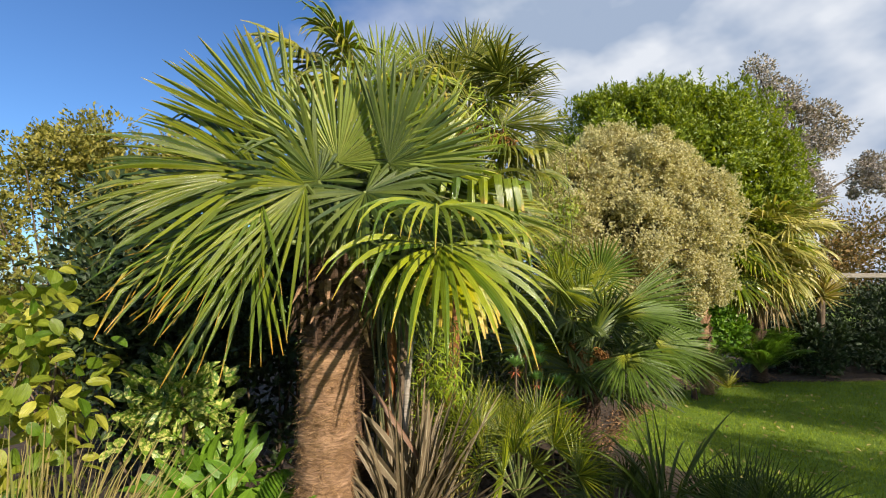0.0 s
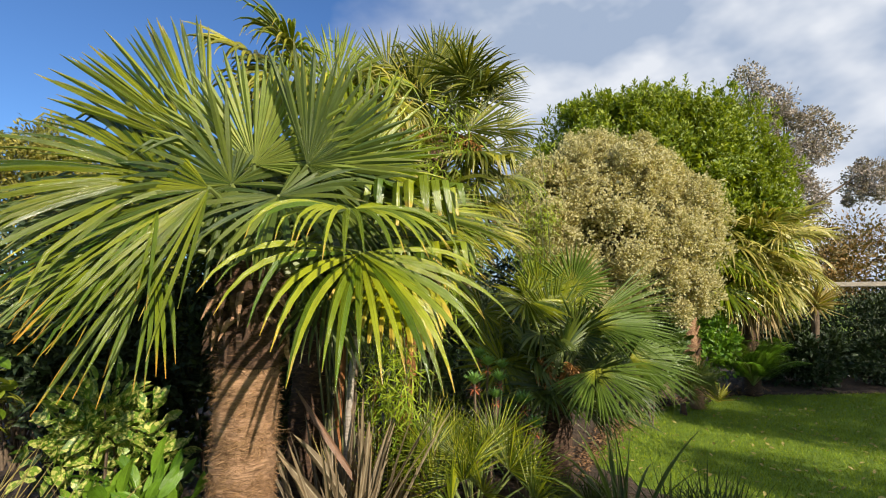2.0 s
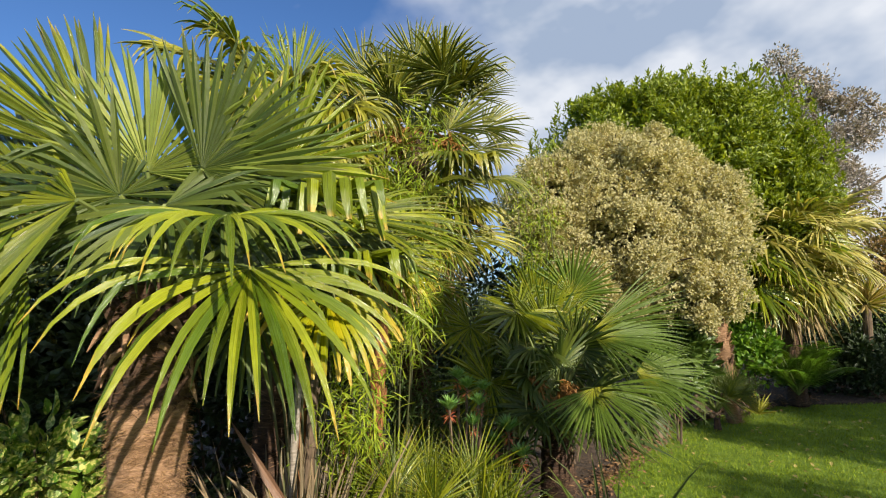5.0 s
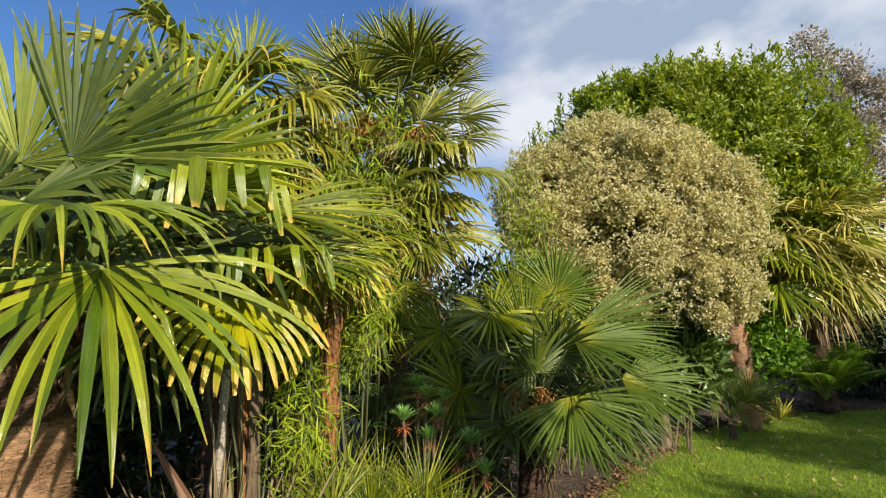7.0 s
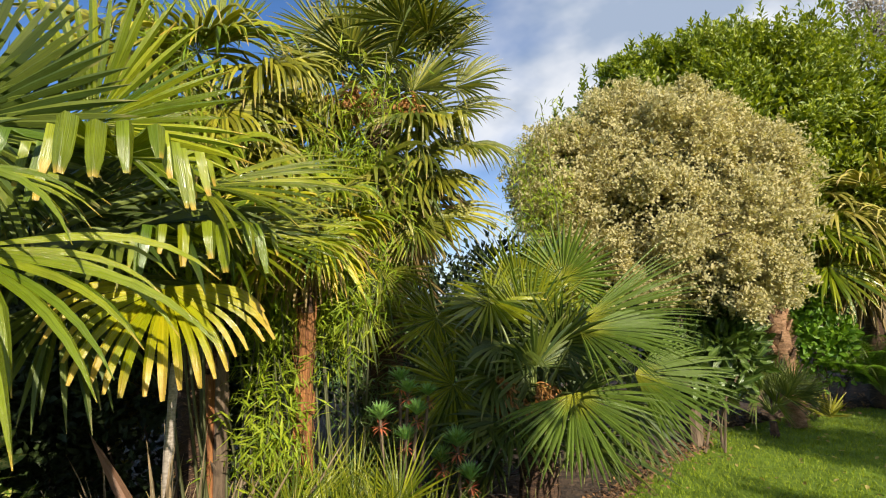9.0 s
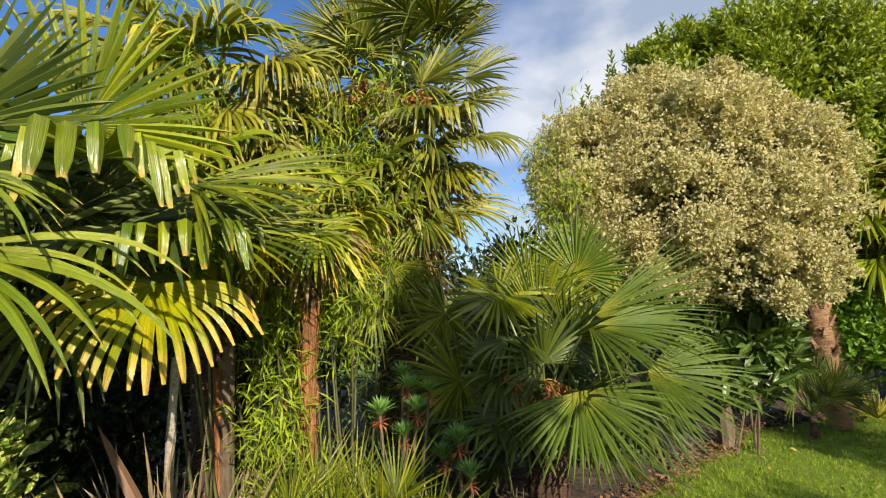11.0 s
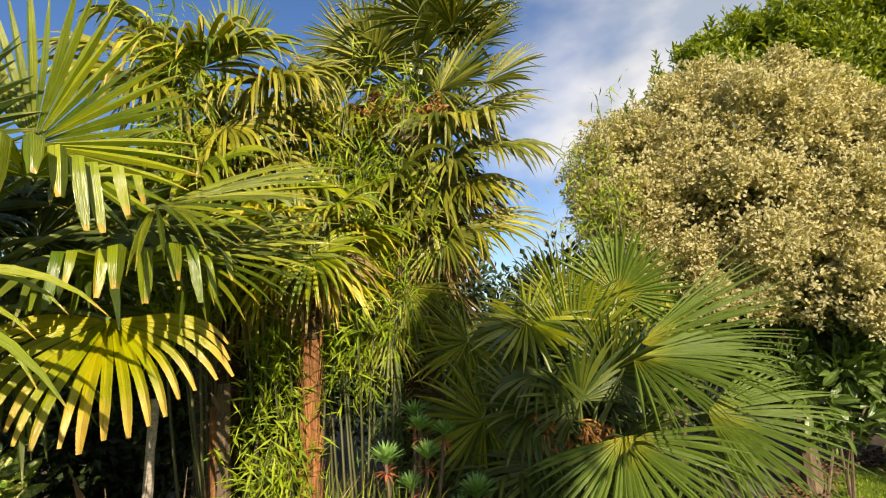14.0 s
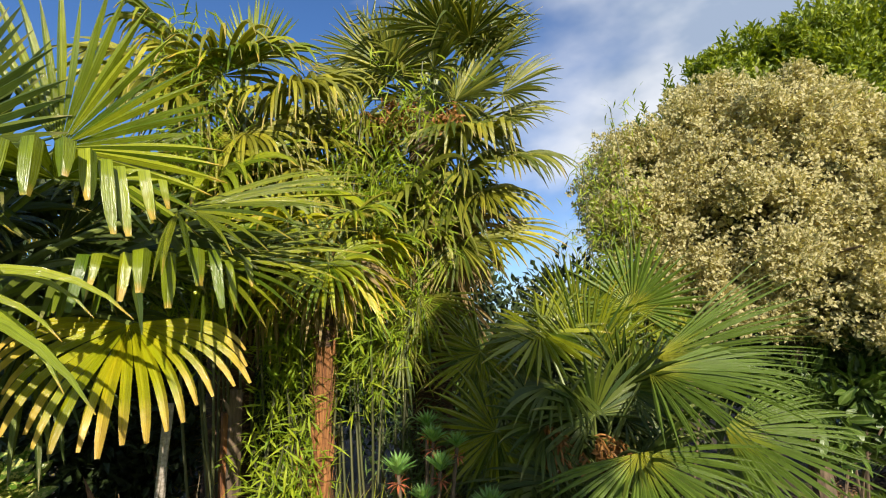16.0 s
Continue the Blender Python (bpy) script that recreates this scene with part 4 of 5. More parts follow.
ob = thing("strap_plant", (1.1, 2.5, 0.04), "slim plant with long drooping dark green strap leaves", "plant")
strap_leaves(ob, (1.1, 2.5, 0.3), 26, 0.6, 0.017, FROND_DARK, (0.1, 0.8), 1.5, spread=0.03)
part("stem", *tube(curve_path((1.1, 2.5, 0), (1.1, 2.5, 0.34), 0, 4), [0.02] * 4, 8, 0.1), BROWN_BARK, ob)

# ---- flax, stems and dry canes behind the big palm ----
ob = thing("flax", (-0.2, 2.55, 0.05), "clump of bronze and grey flax with sword leaves", "flax")
strap_leaves(ob, (-0.2, 2.55, 0.04), 110, 0.95, 0.026, STRAP, (0.1, 0.95), 0.55, spread=0.1)
strap_leaves(ob, (-0.1, 2.5, 0.55), 1, 0.7, 0.045, STRAP_RUST, (0.0, 0.02), 0.1, spread=0.01, aim=(-0.75, 0.0, 0.1))
strap_leaves(ob, (-0.15, 2.47, 0.45), 4, 0.6, 0.05, STRAP, (0.1, 0.5), 0.3, spread=0.08, aim=(-0.4, -0.1, 0.1))
ob = thing("dry_grass_clump", (0.0, 2.95, 0.05), "clump of dry straw-coloured canes and grass", "grass")
strap_leaves(ob, (-0.02, 2.95, 0.04), 60, 0.75, 0.012, STRAW, (0.02, 0.4), 0.3, name="cane", spread=0.16, steps=5)


def bare_stem(foot, top, r, material, label):
    ob = thing("bare_stem", (foot[0], foot[1], 0.04), label, "stem")
    part("trunk", *tube(curve_path(foot, top, 0, 14, rng.normal(size=3) * 0.015), np.linspace(r, r * 0.8, 14), 12, 0.14), material, ob)
    for k in range(5 if material is not PLANK else 0):
        f = rng.uniform(0.4, 1)
        p = np.array(foot) + (np.array(top) - np.array(foot)) * f
        az = rng.uniform(0, 6.28)
        part("bark_flake", *tube(curve_path(p, p + np.array([math.cos(az) * 0.05, math.sin(az) * 0.05, 0.1]), 0, 4), [r * 0.5, r * 0.4, r * 0.3, 0.001], 5), material, ob)


bare_stem((-0.3, 3.0, 0.0), (-0.22, 2.95, 1.25), 0.03, BROWN_BARK, "slender brown bare stem under the palm fronds")
bare_stem((-0.33, 3.05, 0.0), (-0.31, 3.0, 1.15), 0.036, ORANGE_BARK, "thin peeling orange-brown stem in the bed")
bare_stem((-0.17, 3.25, 0.0), (-0.15, 3.25, 0.95), 0.022, ORANGE_BARK, "short peeling orange stem in the bed")
bare_stem((-0.2, 2.6, 0.0), (-0.16, 2.6, 1.25), 0.018, PLANK, "thin grey wooden stake beside the palm")

# ---- bamboo between the palms ----
def bamboo(centre, radii, top, culms, n, material, label, low=0.25, sway=1.0):
    ob = thing("bamboo", (centre[0], centre[1], 0.04), label, "bamboo")
    pos = []
    for i in range(culms):
        foot = np.array([centre[0] + rng.uniform(-1, 1) * radii[0], centre[1] + rng.uniform(-1, 1) * radii[1], 0.03])
        tip = foot + np.array([rng.normal() * 0.15 * sway, rng.normal() * 0.12 * sway, top * rng.uniform(0.7, 1.0)])
        path = curve_path(foot, tip, 0, 9, rng.normal(size=3) * 0.05)
        part("culm", *tube(path, np.linspace(0.008, 0.003, 9), 6), CULM, ob)
        for j in range(n // culms // 6):
            q = path[0] + (path[-1] - path[0]) * rng.uniform(low, 1.0) + rng.normal(size=3) * np.array([0.1, 0.1, 0.04]) * (0.35 + 0.65 * sway)
            pos.append(q + rng.normal(size=(6, 3)) * 0.035)
    pos = np.concatenate(pos)
    k = len(pos)
    pos[:, 2] = np.maximum(pos[:, 2], 0.08)
    v, f, uv = leaf_cloud(pos, rng.normal(size=(k, 3)) * 0.8 + np.array([0, -0.2, -0.35]), rng.normal(size=(k, 3)) * 0.5 + np.array([0, -0.5, 1]), rng.uniform(0.06, 0.13, k), rng.uniform(0.007, 0.012, k), 0.12)
    tagged(part("foliage", v, f, material, ob, uv), kind="stuff")


bamboo((-0.09, 3.03), (0.05, 0.06), 1.25, 6, 1000, BAMBOO_LEAF, "bright yellow-green bamboo growing between the palms", 0.42, 0.55)
bamboo((-0.25, 3.75), (0.35, 0.2), 2.85, 15, 10500, BAMBOO_LEAF, "tall bright bamboo reaching into the palm crowns", 0.5)
# half shade under the tall palm is painted in with a darker leaf
bamboo((0.3, 3.85), (0.26, 0.12), 1.15, 5, 2000, DARK_LAUREL, "bamboo below the tall palm, green darkened for its shade")
bamboo((1.22, 5.1), (0.1, 0.1), 2.95, 7, 1500, BAMBOO_LEAF, "thin bamboo shoots beside the variegated tree", 0.55)
bamboo((-0.3, 2.95), (0.12, 0.08), 2.85, 9, 4200, BAMBOO_LEAF, "bright bamboo sprays hanging among the palm fronds", 0.68)
bamboo((-0.02, 3.35), (0.14, 0.1), 2.45, 6, 1900, BAMBOO_LEAF, "lime-green bamboo beside the slender palm", 0.6)

bamboo((-0.4, 3.4), (0.25, 0.1), 2.7, 9, 4500, BAMBOO_LEAF, "yellow-green bamboo under the drooping fronds", 0.55)

# ---- spurge with red leaves ----
def spurge(at, heads, label):
    ob = thing("spurge", (at[0], at[1], 0.04), label, "plant", group="spurges in the bed")
    for (dx, dy, z, r) in heads:
        top = np.array([at[0] + dx, at[1] + dy, z])
        stem = part("stem", *tube(curve_path((at[0] + dx * 0.2, at[1] + dy * 0.2, 0.02), top, 0.02, 6), np.linspace(0.011, 0.007, 6), 6), BROWN_BARK, ob)
        for mat, count, size, tilt, low in ((SPURGE, 46, r, 1.0, 0.0), (SPURGE_RED, 15, r * 0.6, 2.4, 0.03)):
            az = np.arange(count) * 2.4
            el = tilt * np.sqrt((np.arange(count) + 1) / count) + rng.normal(size=count) * 0.1
            d = np.stack([np.cos(az) * np.sin(el), np.sin(az) * np.sin(el), np.cos(el)], 1)
            v, f, uv = leaf_cloud(np.tile(top - np.array([0, 0, low]), (count, 1)), d, np.tile([0, 0, 1.0], (count, 1)) + d * 0.2, size, size * 0.2, 0.12)
            tagged(part("rosette", v, f, mat, stem, uv, "red withering leaves" if low else ""), kind="stuff")


spurge((0.47, 3.12), [(-0.02, -0.06, 0.93, 0.09), (0.07, 0.06, 1.02, 0.08), (0.13, -0.02, 0.94, 0.08), (0.02, 0.12, 1.06, 0.08), (0.1, -0.1, 0.86, 0.07), (0.16, 0.08, 1.0, 0.07)], "spurge with green rosettes and red lower leaves")
spurge((0.75, 3.2), [(0, 0, 0.78, 0.1), (0.06, -0.06, 0.66, 0.09), (-0.08, 0.03, 0.7, 0.09)], "low spurge with green rosettes in the shade")

# ---- the variegated tree and the laurel behind it ----
tree = thing("variegated_tree", (2.35, 5.75, 0.04), "rounded variegated tree with small cream-edged leaves", "tree")
for cx, cy, cz, rx, ry, rz, n, lumps in ((2.2, 5.8, 2.12, 1.08, 0.85, 0.92, 44000, 38), (2.3, 5.85, 2.85, 0.8, 0.65, 0.48, 19000, 22), (1.4, 5.6, 2.35, 0.46, 0.5, 0.62, 13000, 18),
                                         (3.02, 5.75, 2.2, 0.48, 0.5, 0.68, 16000, 18), (2.62, 5.6, 1.5, 0.62, 0.5, 0.4, 16000, 16), (1.75, 5.55, 1.6, 0.5, 0.4, 0.35, 9000, 14)):
    crown("crown", (cx, cy, cz), (rx, ry, rz), int(n * 2.1), 0.037, 0.021, PITTO, tree, int(lumps * 2.0), 0.18, core=0.16, scatter=0.34, spray=8)
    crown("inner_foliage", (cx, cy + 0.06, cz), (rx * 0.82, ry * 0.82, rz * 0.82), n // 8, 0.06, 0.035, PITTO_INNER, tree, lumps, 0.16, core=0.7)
part("trunk", *tube(curve_path((2.35, 5.75, 0), (2.28, 5.72, 2.1), 0, 9), np.linspace(0.07, 0.04, 9), 10, 0.1), BROWN_BARK, tree)
for i in range(14):
    d = unit(rng.normal(size=3) + np.array([0, 0, 0.3])) * np.array([0.95, 0.8, 0.75])
    part("limb", *tube(curve_path((2.3, 5.73, 1.2 + 0.06 * i), np.array([2.25, 5.7, 2.15]) + d * 0.95, 0.05, 6), np.linspace(0.028, 0.006, 6), 6, 0.1), BROWN_BARK, tree)

tree = thing("laurel_tree", (3.4, 7.3, 0.04), "clipped round laurel with glossy bright green leaves", "tree")
crown("crown", (3.46, 7.5, 2.78), (2.16, 0.95, 1.8), 130000, 0.085, 0.032, LAUREL, tree, 520, 0.2, upward=0.5, core=0.15, boxy=2.6, spray=10, scatter=0.28)
n = 90      # upright young shoots over the clipped dome
d = unit(rng.normal(size=(n, 3)))
d[:, 2] = np.abs(d[:, 2])
d = d / ((np.abs(d) ** 2.6).sum(axis=1, keepdims=True) ** (1 / 2.6))
foot = (np.array([3.46, 7.5, 2.78]) + d * np.array([2.1, 0.9, 1.74])).repeat(16, 0)
f = np.tile(np.linspace(0, 1, 16), n)
turn = np.arange(16 * n) * 2.4
v, fc, uv = leaf_cloud(foot + np.stack([f * 0, f * 0, f * rng.uniform(0.08, 0.22, n).repeat(16)], 1), np.stack([np.cos(turn) * 0.8, np.sin(turn) * 0.8, 0.5 + f], 1), np.stack([-np.cos(turn) * 0.4, -np.sin(turn) * 0.4, np.ones(16 * n)], 1), 0.085, 0.03)
tagged(part("young_growth", v, fc, LAUREL, tree, uv, "upright young leaf shoots"), kind="stuff")
crown("inner_foliage", (3.42, 7.55, 2.65), (1.75, 0.75, 1.55), 22000, 0.13, 0.065, LAUREL, tree, 90, 0.3, core=0.6, boxy=2.7)
part("trunk", *tube(curve_path((3.4, 7.3, 0), (3.4, 7.3, 2.6), 0, 9), np.linspace(0.11, 0.05, 9), 10, 0.1), BROWN_BARK, tree)

# ---- the border beyond the lawn ----
palm = thing("fan_palm", (3.42, 6.45, 0.04), "short palm stem with rusty fibre under the variegated tree", "palm tree")
shaggy_trunk(palm, (3.44, 6.45, 0.02), (3.28, 6.35, 1.5), 0.075, 0.1, 7000, FIBRE, FIBRE_STRAND, 0.09)
for i in range(34):
    az, z = i * 2.4, 0.35 + 0.033 * i
    o = np.array([math.cos(az), math.sin(az), 0.0])
    p0 = np.array([3.44 - 0.107 * z, 6.45 - 0.067 * z, z]) + o * 0.08
    part("petiole_stub", *tube(curve_path(p0, p0 + o * 0.06 + np.array([0, 0, 0.1]), 0.0, 4), [0.026, 0.022, 0.016, 0.01], 5, 0.2), FIBRE_DARK if i % 3 else FIBRE, palm)
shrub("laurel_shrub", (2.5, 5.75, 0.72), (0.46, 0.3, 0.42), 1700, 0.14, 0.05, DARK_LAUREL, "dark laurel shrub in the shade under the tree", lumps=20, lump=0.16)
shrub("ivy_shrub", (3.85, 6.95, 0.72), (0.34, 0.3, 0.6), 1900, 0.075, 0.05, IVY, "bright green glossy ivy bush beside the palm stem", lumps=24, lump=0.15)
ob = thing("agave", (3.8, 6.62, 0.05), "small spiky grey-green rosette at the lawn edge", "plant")
strap_leaves(ob, (3.8, 6.62, 0.06), 34, 0.3, 0.022, FROND_OLIVE, (0.3, 1.35), 0.15, spread=0.02, name="leaf")
palm = thing("fan_palm", (4.6, 7.2, 0.04), "palm with pale drooping fronds hanging to the ground", "palm tree")
shaggy_trunk(palm, (4.6, 7.2, 0.02), (4.6, 7.15, 2.0), 0.12, 0.11, 900, FIBRE_DARK, FIBRE_STRAND, 0.1)
ring_of_fronds(palm, (4.6, 7.15, 2.05), 34, 0.5, 0.62, FROND_STRAW, -75, 60, 0.2, droop=1.7, dead=4)
for hub, aim in (((3.95, 6.7, 1.98), (0.3, -0.5, -0.5)), ((3.98, 6.65, 1.52), (0.35, -0.4, -0.7)), ((4.9, 7.0, 2.12), (0.4, -0.5, -0.5)), ((4.75, 6.95, 1.55), (0.3, -0.4, -0.8)), ((4.3, 6.75, 1.8), (0.1, -0.6, -0.5))):
    frond(palm, (4.6, 7.15, 2.05), hub, aim, 0.56, (0.25, -0.8, 0.5), 30, 210, 1.0, 0.36, material=FROND_LOW, neat=0.7)
palm = thing("fan_palm", (5.7, 8.4, 0.04), "further palm with drooping olive fronds", "palm tree")
shaggy_trunk(palm, (5.7, 8.4, 0.02), (5.7, 8.4, 2.1), 0.12, 0.11, 400, FIBRE_DARK, FIBRE_STRAND, 0.1)
ring_of_fronds(palm, (5.7, 8.4, 2.2), 26, 0.5, 0.6, FROND_STRAW, -75, 50, 1.2, droop=1.7, dead=4)
ob = thing("spiky_yucca", (5.8, 7.6, 0.04), "spiky yucca with yellow-striped leaves on a short stem", "yucca")
part("stem", *tube(curve_path((5.8, 7.6, 0), (5.8, 7.5, 1.25), 0, 6), [0.05] * 6, 10, 0.12), BROWN_BARK, ob)
strap_leaves(ob, (5.8, 7.5, 1.25), 60, 0.52, 0.03, STRAW, (0.2, 2.0), 0.25, spread=0.02, name="leaf")
strap_leaves(ob, (5.8, 7.5, 1.25), 30, 0.5, 0.03, FROND_OLIVE, (0.2, 2.0), 0.25, spread=0.02, name="leaf")


def feather_plant(at, count, length, label, material=FROND, name="cycad", lift=0.15, pinnae=24):
    """Arching feather leaves with paired leaflets, out of one crown."""
    ob = thing(name, (at[0], at[1], 0.04), label, "fern")
    for i in range(count):
        az, tilt = i * 2.4, rng.uniform(0.5, 1.15)
        d = np.array([math.cos(az) * math.sin(tilt), math.sin(az) * math.sin(tilt), math.cos(tilt)])
        foot = np.array([at[0], at[1], lift])
        path = curve_path(foot, foot + d * length, length * 0.16, 9)
        leaf = part("leaf_stalk", *tube(path, np.linspace(0.007, 0.002, 9), 5), PETIOLE, ob)
        f = np.linspace(0.15, 1, pinnae)
        centre = foot + d * length * f[:, None] + np.array([0, 0, 1]) * (length * 0.16 * 4 * f * (1 - f))[:, None]
        side_v = unit(np.cross(d, [0, 0, 1.0]))
        pos = np.concatenate([centre, centre])
        along = np.concatenate([side_v + d * 0.6 - [0, 0, 0.12], -side_v + d * 0.6 - [0, 0, 0.12]] * 1).reshape(2, 3).repeat(pinnae, 0)
        size = np.tile(length * 0.3 * np.sin(np.pi * (0.15 + 0.8 * f)), 2) + 0.02
        v, fc, uv = leaf_cloud(pos, along, np.tile([0, 0, 1.0], (len(pos), 1)), size, 0.022, 0.15)
        tagged(part("leaf_blade", v, fc, material, leaf, uv), kind="stuff")


feather_plant((4.45, 6.92), 30, 0.72, "green cycad with arching feather leaves", IVY, lift=0.2, pinnae=30)
feather_plant((-0.8, 1.95), 12, 0.55, "fresh green fern at the foot of the palm", IVY, "fern")
feather_plant((-0.95, 1.7), 8, 0.5, "rusty and green fern in the front of the bed", GRASSY, "fern")
shrub("dark_shrub", (5.3, 7.9, 0.5), (0.55, 0.4, 0.6), 2200, 0.09, 0.035, SHADED_LEAF, "low dark evergreen shrub in the border")
shrub("dark_shrub", (7.5, 8.55, 0.62), (0.9, 0.3, 0.75), 4500, 0.08, 0.035, SHADED_LEAF, "dark evergreen shrub under the shelter beam", lumps=40, lump=0.25)
shrub("dark_shrub", (8.6, 8.9, 0.8), (1.3, 0.4, 0.9), 6000, 0.09, 0.035, SHADED_LEAF, "dark evergreen shrub behind the shelter", lumps=50, lump=0.3)
shrub("dark_shrub", (6.5, 8.9, 0.8), (0.9, 0.4, 0.9), 5000, 0.09, 0.035, SHADED_LEAF, "dark evergreen shrub in deep shade")
shrub("autumn_shrub", (7.2, 9.4, 1.9), (1.2, 0.6, 1.0), 4200, 0.08, 0.04, AUTUMN_LEAF, "tall shrub turning brown and orange in autumn", lumps=40, lump=0.28)
shrub("autumn_shrub", (8.7, 9.8, 1.8), (1.2, 0.5, 1.1), 6000, 0.08, 0.04, AUTUMN_LEAF, "tall brown and orange autumn shrub by the boundary", lumps=40, lump=0.3)
shrub("dark_shrub", (5.85, 7.6, 0.42), (0.5, 0.2, 0.5), 3200, 0.08, 0.035, SHADED_LEAF, "low dark shrub below the spiky yucca", lumps=26, lump=0.18)
shrub("dark_shrub", (7.0, 7.6, 0.38), (0.8, 0.2, 0.45), 3600, 0.08, 0.035, SHADED_LEAF, "low dark shrub in front of the shelter", lumps=30, lump=0.18)
shrub("autumn_shrub", (5.5, 9.6, 1.9), (1.1, 0.6, 1.1), 4200, 0.08, 0.035, OLIVE_LEAF, "tall olive shrub behind the palms", lumps=40, lump=0.28)

tree = thing("grey_tree", (8.3, 11.4, 0.04), "thin tree with sparse grey-purple leaves", "tree")
part("trunk", *tube(curve_path((8.3, 11.4, 0), (8.1, 11.3, 5.6), 0, 10), np.linspace(0.13, 0.03, 10), 8, 0.08), BROWN_BARK, tree)
for cx, cz, rx, rz, n in ((8.3, 4.9, 0.95, 1.0, 5200), (7.5, 6.1, 0.3, 0.75, 1300), (8.0, 5.8, 0.5, 0.5, 1200), (9.0, 5.0, 0.6, 0.7, 2200), (10.2, 3.9, 0.8, 0.6, 5000), (8.3, 3.6, 0.8, 0.7, 4500)):
    crown("crown", (cx, 11.3, cz), (rx, 0.6, rz), n, 0.07, 0.04, SMOKE_LEAF, tree, 34, 0.17, core=0.1)
    for k in range(9):
        d = unit(rng.normal(size=3)) * np.array([rx, 0.5, rz])
        part("twig", *tube(curve_path((cx, 11.3, cz - rz * 0.4), np.array([cx, 11.3, cz]) + d, 0.05, 6), np.linspace(0.016, 0.004, 6), 5, 0.1), BROWN_BARK, tree)
    part("limb", *tube(curve_path((8.2, 11.35, min(cz - 0.8, 4)), (cx, 11.3, cz + rz * 0.7), 0, 7), np.linspace(0.05, 0.01, 7), 6, 0.1), BROWN_BARK, tree)


def bar(verts_at, size):
    """A board with eased edges, as vertices and faces."""
    bm = bmesh.new()
    bmesh.ops.create_cube(bm, size=1)
    bmesh.ops.scale(bm, vec=size, verts=bm.verts)
    bmesh.ops.bevel(bm, geom=bm.edges[:], offset=min(size) * 0.1, segments=1, affect="EDGES")
    bmesh.ops.transform(bm, matrix=verts_at, verts=bm.verts)
    bm.verts.index_update()
    got = [tuple(v.co) for v in bm.verts], [[v.index for v in f.verts] for f in bm.faces]
    bm.free()
    return got


ob = thing("garden_shelter", (6.9, 8.2, 0.0), "dark timber garden shelter with a pale weathered beam", "shelter")
part("beam", *bar(pose(7.45, 7.85, 1.57, 0, 0, -9), (2.2, 0.09, 0.075)), PLANK, ob, label="pale weathered beam")
for px, py in ((7.35, 7.93), (8.45, 7.75)):
    part("post", *bar(pose(px, py, 0.78), (0.1, 0.1, 1.53)), POST, ob)

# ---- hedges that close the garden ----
shrub("back_hedge", (-0.6, 6.0, 1.05), (3.6, 0.5, 1.05), 14000, 0.1, 0.045, SHADED_LEAF, "dense evergreen hedge behind the palms, leaves darkened for shade", "hedge", 90, 0.3, 6)
shrub("dark_shrub", (-1.3, 3.7, 0.95), (1.0, 0.45, 1.0), 9000, 0.09, 0.04, SHADED_LEAF, "evergreen shrub behind the palms, leaves darkened for their shade", lumps=40, lump=0.22)
shrub("dark_shrub", (-1.95, 3.25, 1.15), (0.5, 0.4, 1.15), 6000, 0.09, 0.04, SHADED_LEAF, "tall evergreen shrub beside the palms, leaves darkened for shade", lumps=40, lump=0.22)
shrub("dark_shrub", (0.55, 4.6, 0.75), (0.7, 0.4, 0.75), 3600, 0.09, 0.035, SHADED_LEAF, "evergreen shrub behind the clumping palm, leaves darkened for shade", lumps=40, lump=0.22)
shrub("golden_shrub", (1.35, 5.0, 1.25), (0.35, 0.3, 0.4), 900, 0.06, 0.035, YELLOW_SHRUB, "small golden shrub between palm and tree", lumps=16, lump=0.14)
shrub("olive_hedge", (-3.3, 4.4, 1.5), (1.4, 0.8, 1.5), 40000, 0.05, 0.024, OLIVE_LEAF, "loose olive-yellow hedge with thin twigs", "hedge", 150, 0.2, 30, spray=7)
shrub("olive_hedge", (-2.1, 4.0, 1.38), (0.8, 0.6, 1.38), 26000, 0.05, 0.024, OLIVE_LEAF, "loose olive-yellow hedge bush", "hedge", 110, 0.18, 20, spray=7)
shrub("spotted_laurel", (-1.4, 2.62, 0.66), (0.34, 0.24, 0.3), 520, 0.1, 0.05, AUCUBA, "spotted laurel with yellow-blotched glossy leaves", lumps=16, lump=0.14)
shrub("broad_leaf_shrub", (-1.0, 2.2, 0.42), (0.32, 0.2, 0.25), 260, 0.15, 0.055, IVY, "fresh green broad-leaved plant under the palm", lumps=12, lump=0.12)
shrub("golden_shrub", (-1.5, 1.72, 1.04), (0.3, 0.26, 0.48), 460, 0.074, 0.05, YELLOW_SHRUB, "golden shrub with large yellow-green leaves", lumps=18, lump=0.14, stem_r=0.008, upward=-0.7, stems=9)
ob = thing("grass_tuft", (-1.25, 1.5, 0.04), "tuft of long straw and green grass", "grass", group="grass tufts")
strap_leaves(ob, (-1.25, 1.5, 0.03), 210, 0.95, 0.007, STRAW, (0.02, 0.5), 1.3, name="blade", spread=0.14, steps=5)
strap_leaves(ob, (-1.2, 1.45, 0.03), 90, 0.95, 0.012, GRASSY, (0.02, 0.5), 1.2, name="blade", spread=0.14, steps=5)
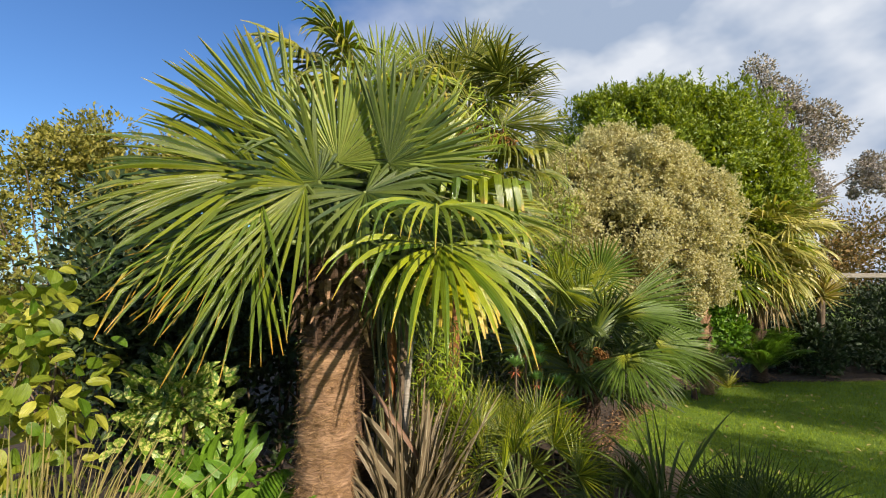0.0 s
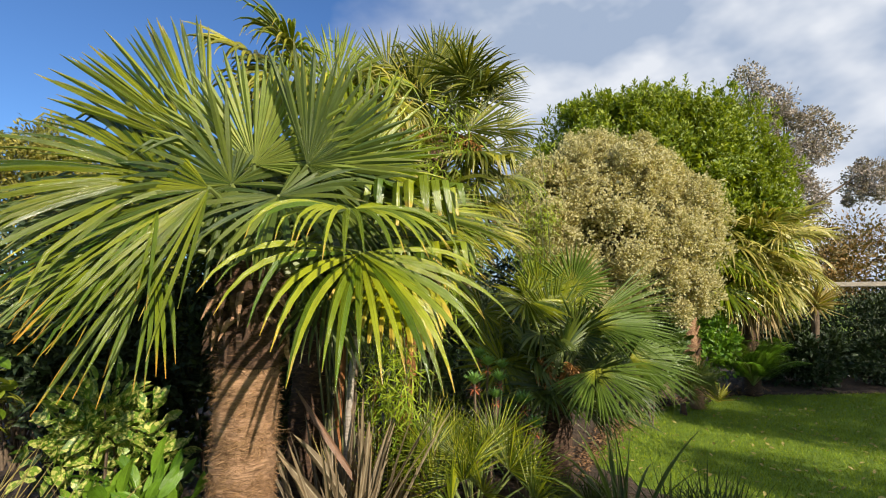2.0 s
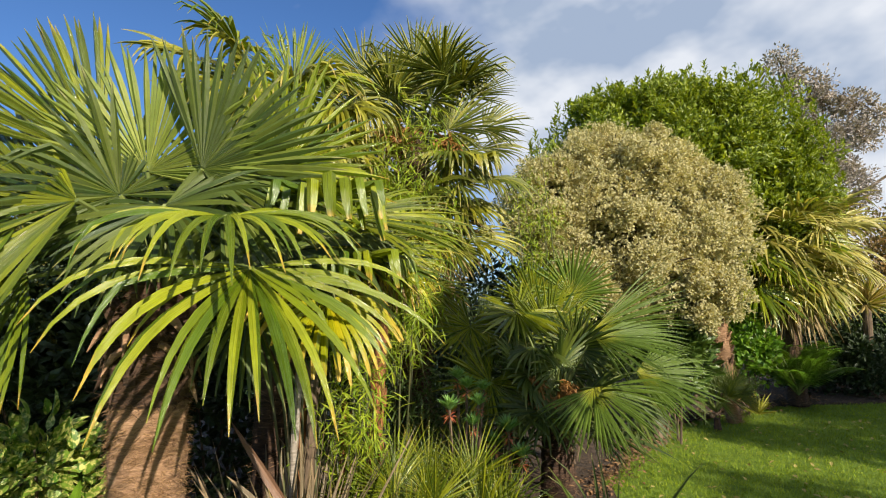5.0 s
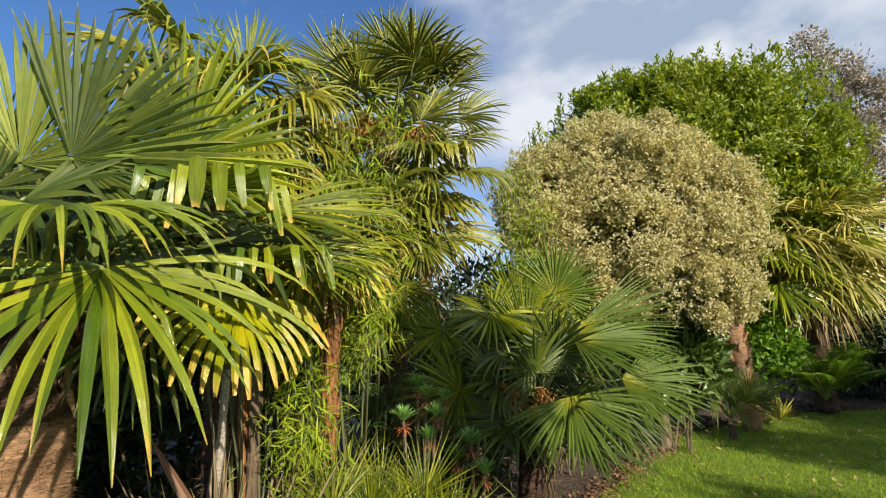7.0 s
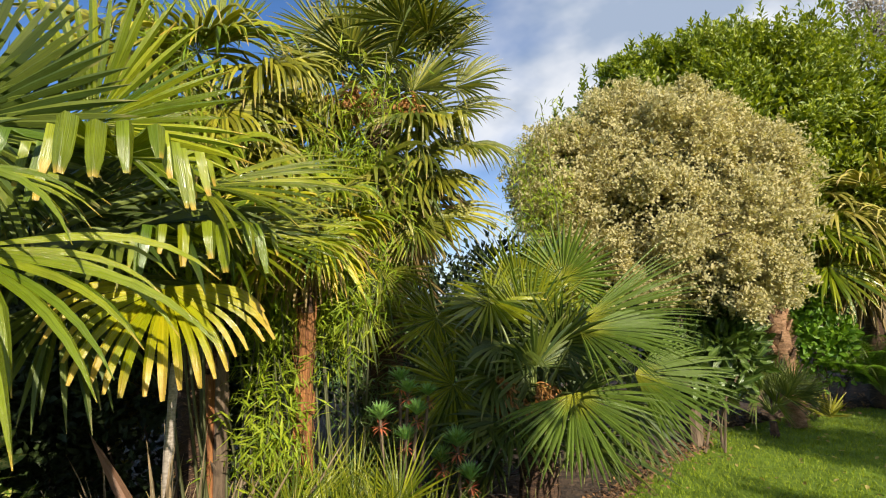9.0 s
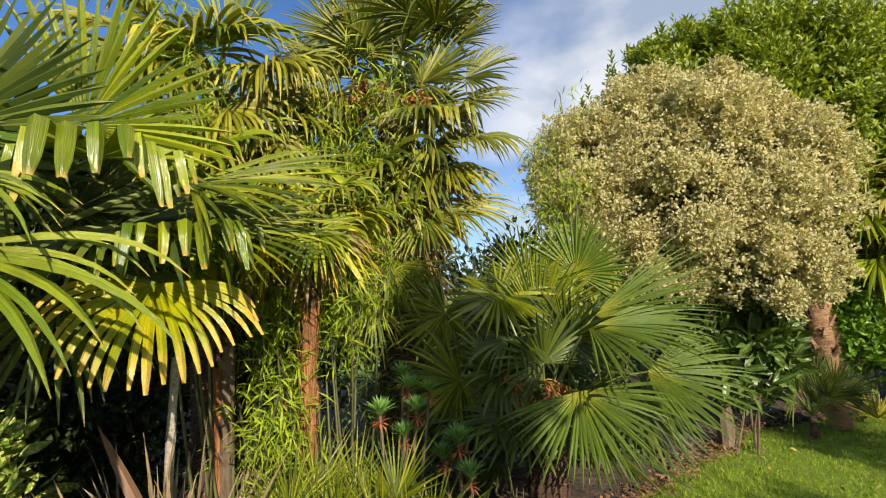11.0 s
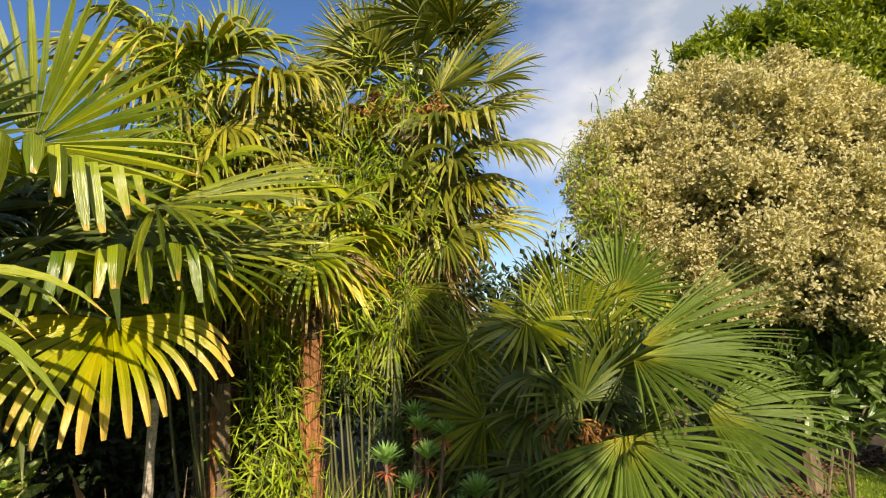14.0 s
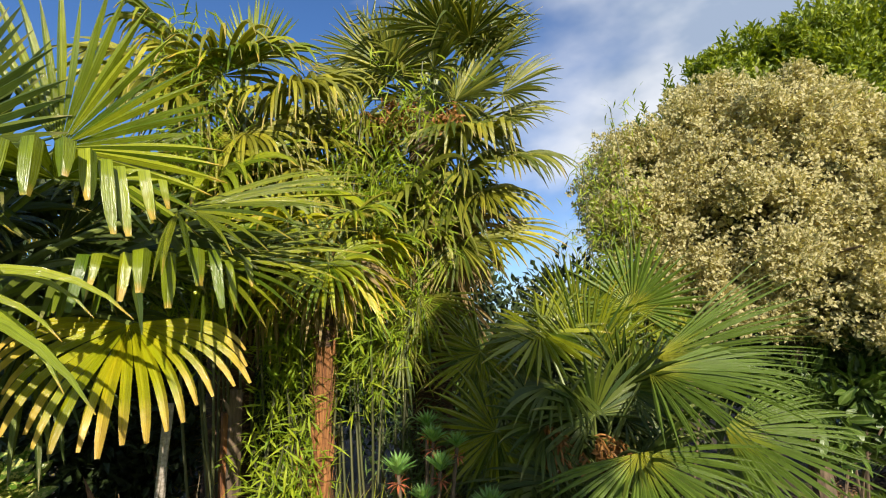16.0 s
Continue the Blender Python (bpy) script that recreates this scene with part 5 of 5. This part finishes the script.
for gx0, gy0, n_dry, n_green in ((-1.05, 1.55, 40, 50), (-1.35, 1.8, 50, 30), (-0.98, 1.4, 40, 30)):
    ob = thing("grass_tuft", (gx0, gy0, 0.04), "tuft of arching straw and green grass", "grass", group="grass tufts")
    strap_leaves(ob, (gx0, gy0, 0.03), n_dry + 30, 0.8, 0.007, STRAW, (0.05, 0.6), 1.5, name="blade", spread=0.1, steps=5)
    strap_leaves(ob, (gx0, gy0, 0.03), n_green, 0.75, 0.013, GRASSY, (0.05, 0.6), 1.4, name="blade", spread=0.1, steps=5)
for x0, y0, rx, h in ((-5.2, 3.0, 0.9, 1.0), (10.5, 7.5, 1.2, 1.5), (3.2, 11.5, 4.0, 1.3)):
    shrub("boundary_hedge", (x0, y0, h), (rx, 0.8, h), 5000, 0.11, 0.05, SHADED_LEAF, "dark hedge closing the edge of the garden", "hedge", 60, 0.35, 3)


ob = thing("stone", (0.12, 2.62, 0.06), "round weathered brown-grey stone in the bed", "stone")
bm = bmesh.new()
bmesh.ops.create_icosphere(bm, subdivisions=3, radius=1)
for v in bm.verts:
    v.co *= 1 + 0.12 * noise.noise(v.co * 1.7)
stone_v, stone_f = [(0.12 + v.co.x * 0.085, 2.62 + v.co.y * 0.075, 0.2 + v.co.z * 0.16) for v in bm.verts], [[v.index for v in f.verts] for f in bm.faces]
bm.free()
part("body", stone_v, stone_f, POST, ob, smooth=True)


# ---- unseen trees added behind the walk, whose long shadows lie over the lawn and part of the bed ----
def shade_tree(x, y, z, r, n, rz):
    tree = thing("unseen_tree", (x, y, 0), "unseen leafy tree added behind the walk to cast shade", "tree", group="trees on the lawn")
    part("trunk", *tube(curve_path((x, y, 0), (x, y, z), 0, 8), np.linspace(0.1, 0.04, 8), 8, 0.08), BROWN_BARK, tree)
    crown("crown", (x, y, z), (r, r, rz), n, 0.12, 0.06, LAUREL, tree, 40, r * 0.34, core=0.2)


# first two: placed and sized only to shade the low palms and soil
shade_tree(4.03, -0.95, 3.7, 0.28, 2000, 0.7)
shade_tree(4.48, -1.6, 2.76, 0.62, 4200, 0.38)
shade_tree(9.6, 0.7, 3.5, 0.8, 2200, 0.7)
shade_tree(7.75, 0.35, 3.3, 0.55, 1300, 0.5)
shade_tree(8.0, -2.5, 3.7, 0.7, 1100, 0.6)
shade_tree(8.8, 0.3, 3.1, 0.7, 1100, 0.6)
shade_tree(10.6, 0.4, 3.9, 1.2, 4200, 0.9)
shade_tree(12.8, 1.6, 4.0, 1.4, 4200, 1.0)
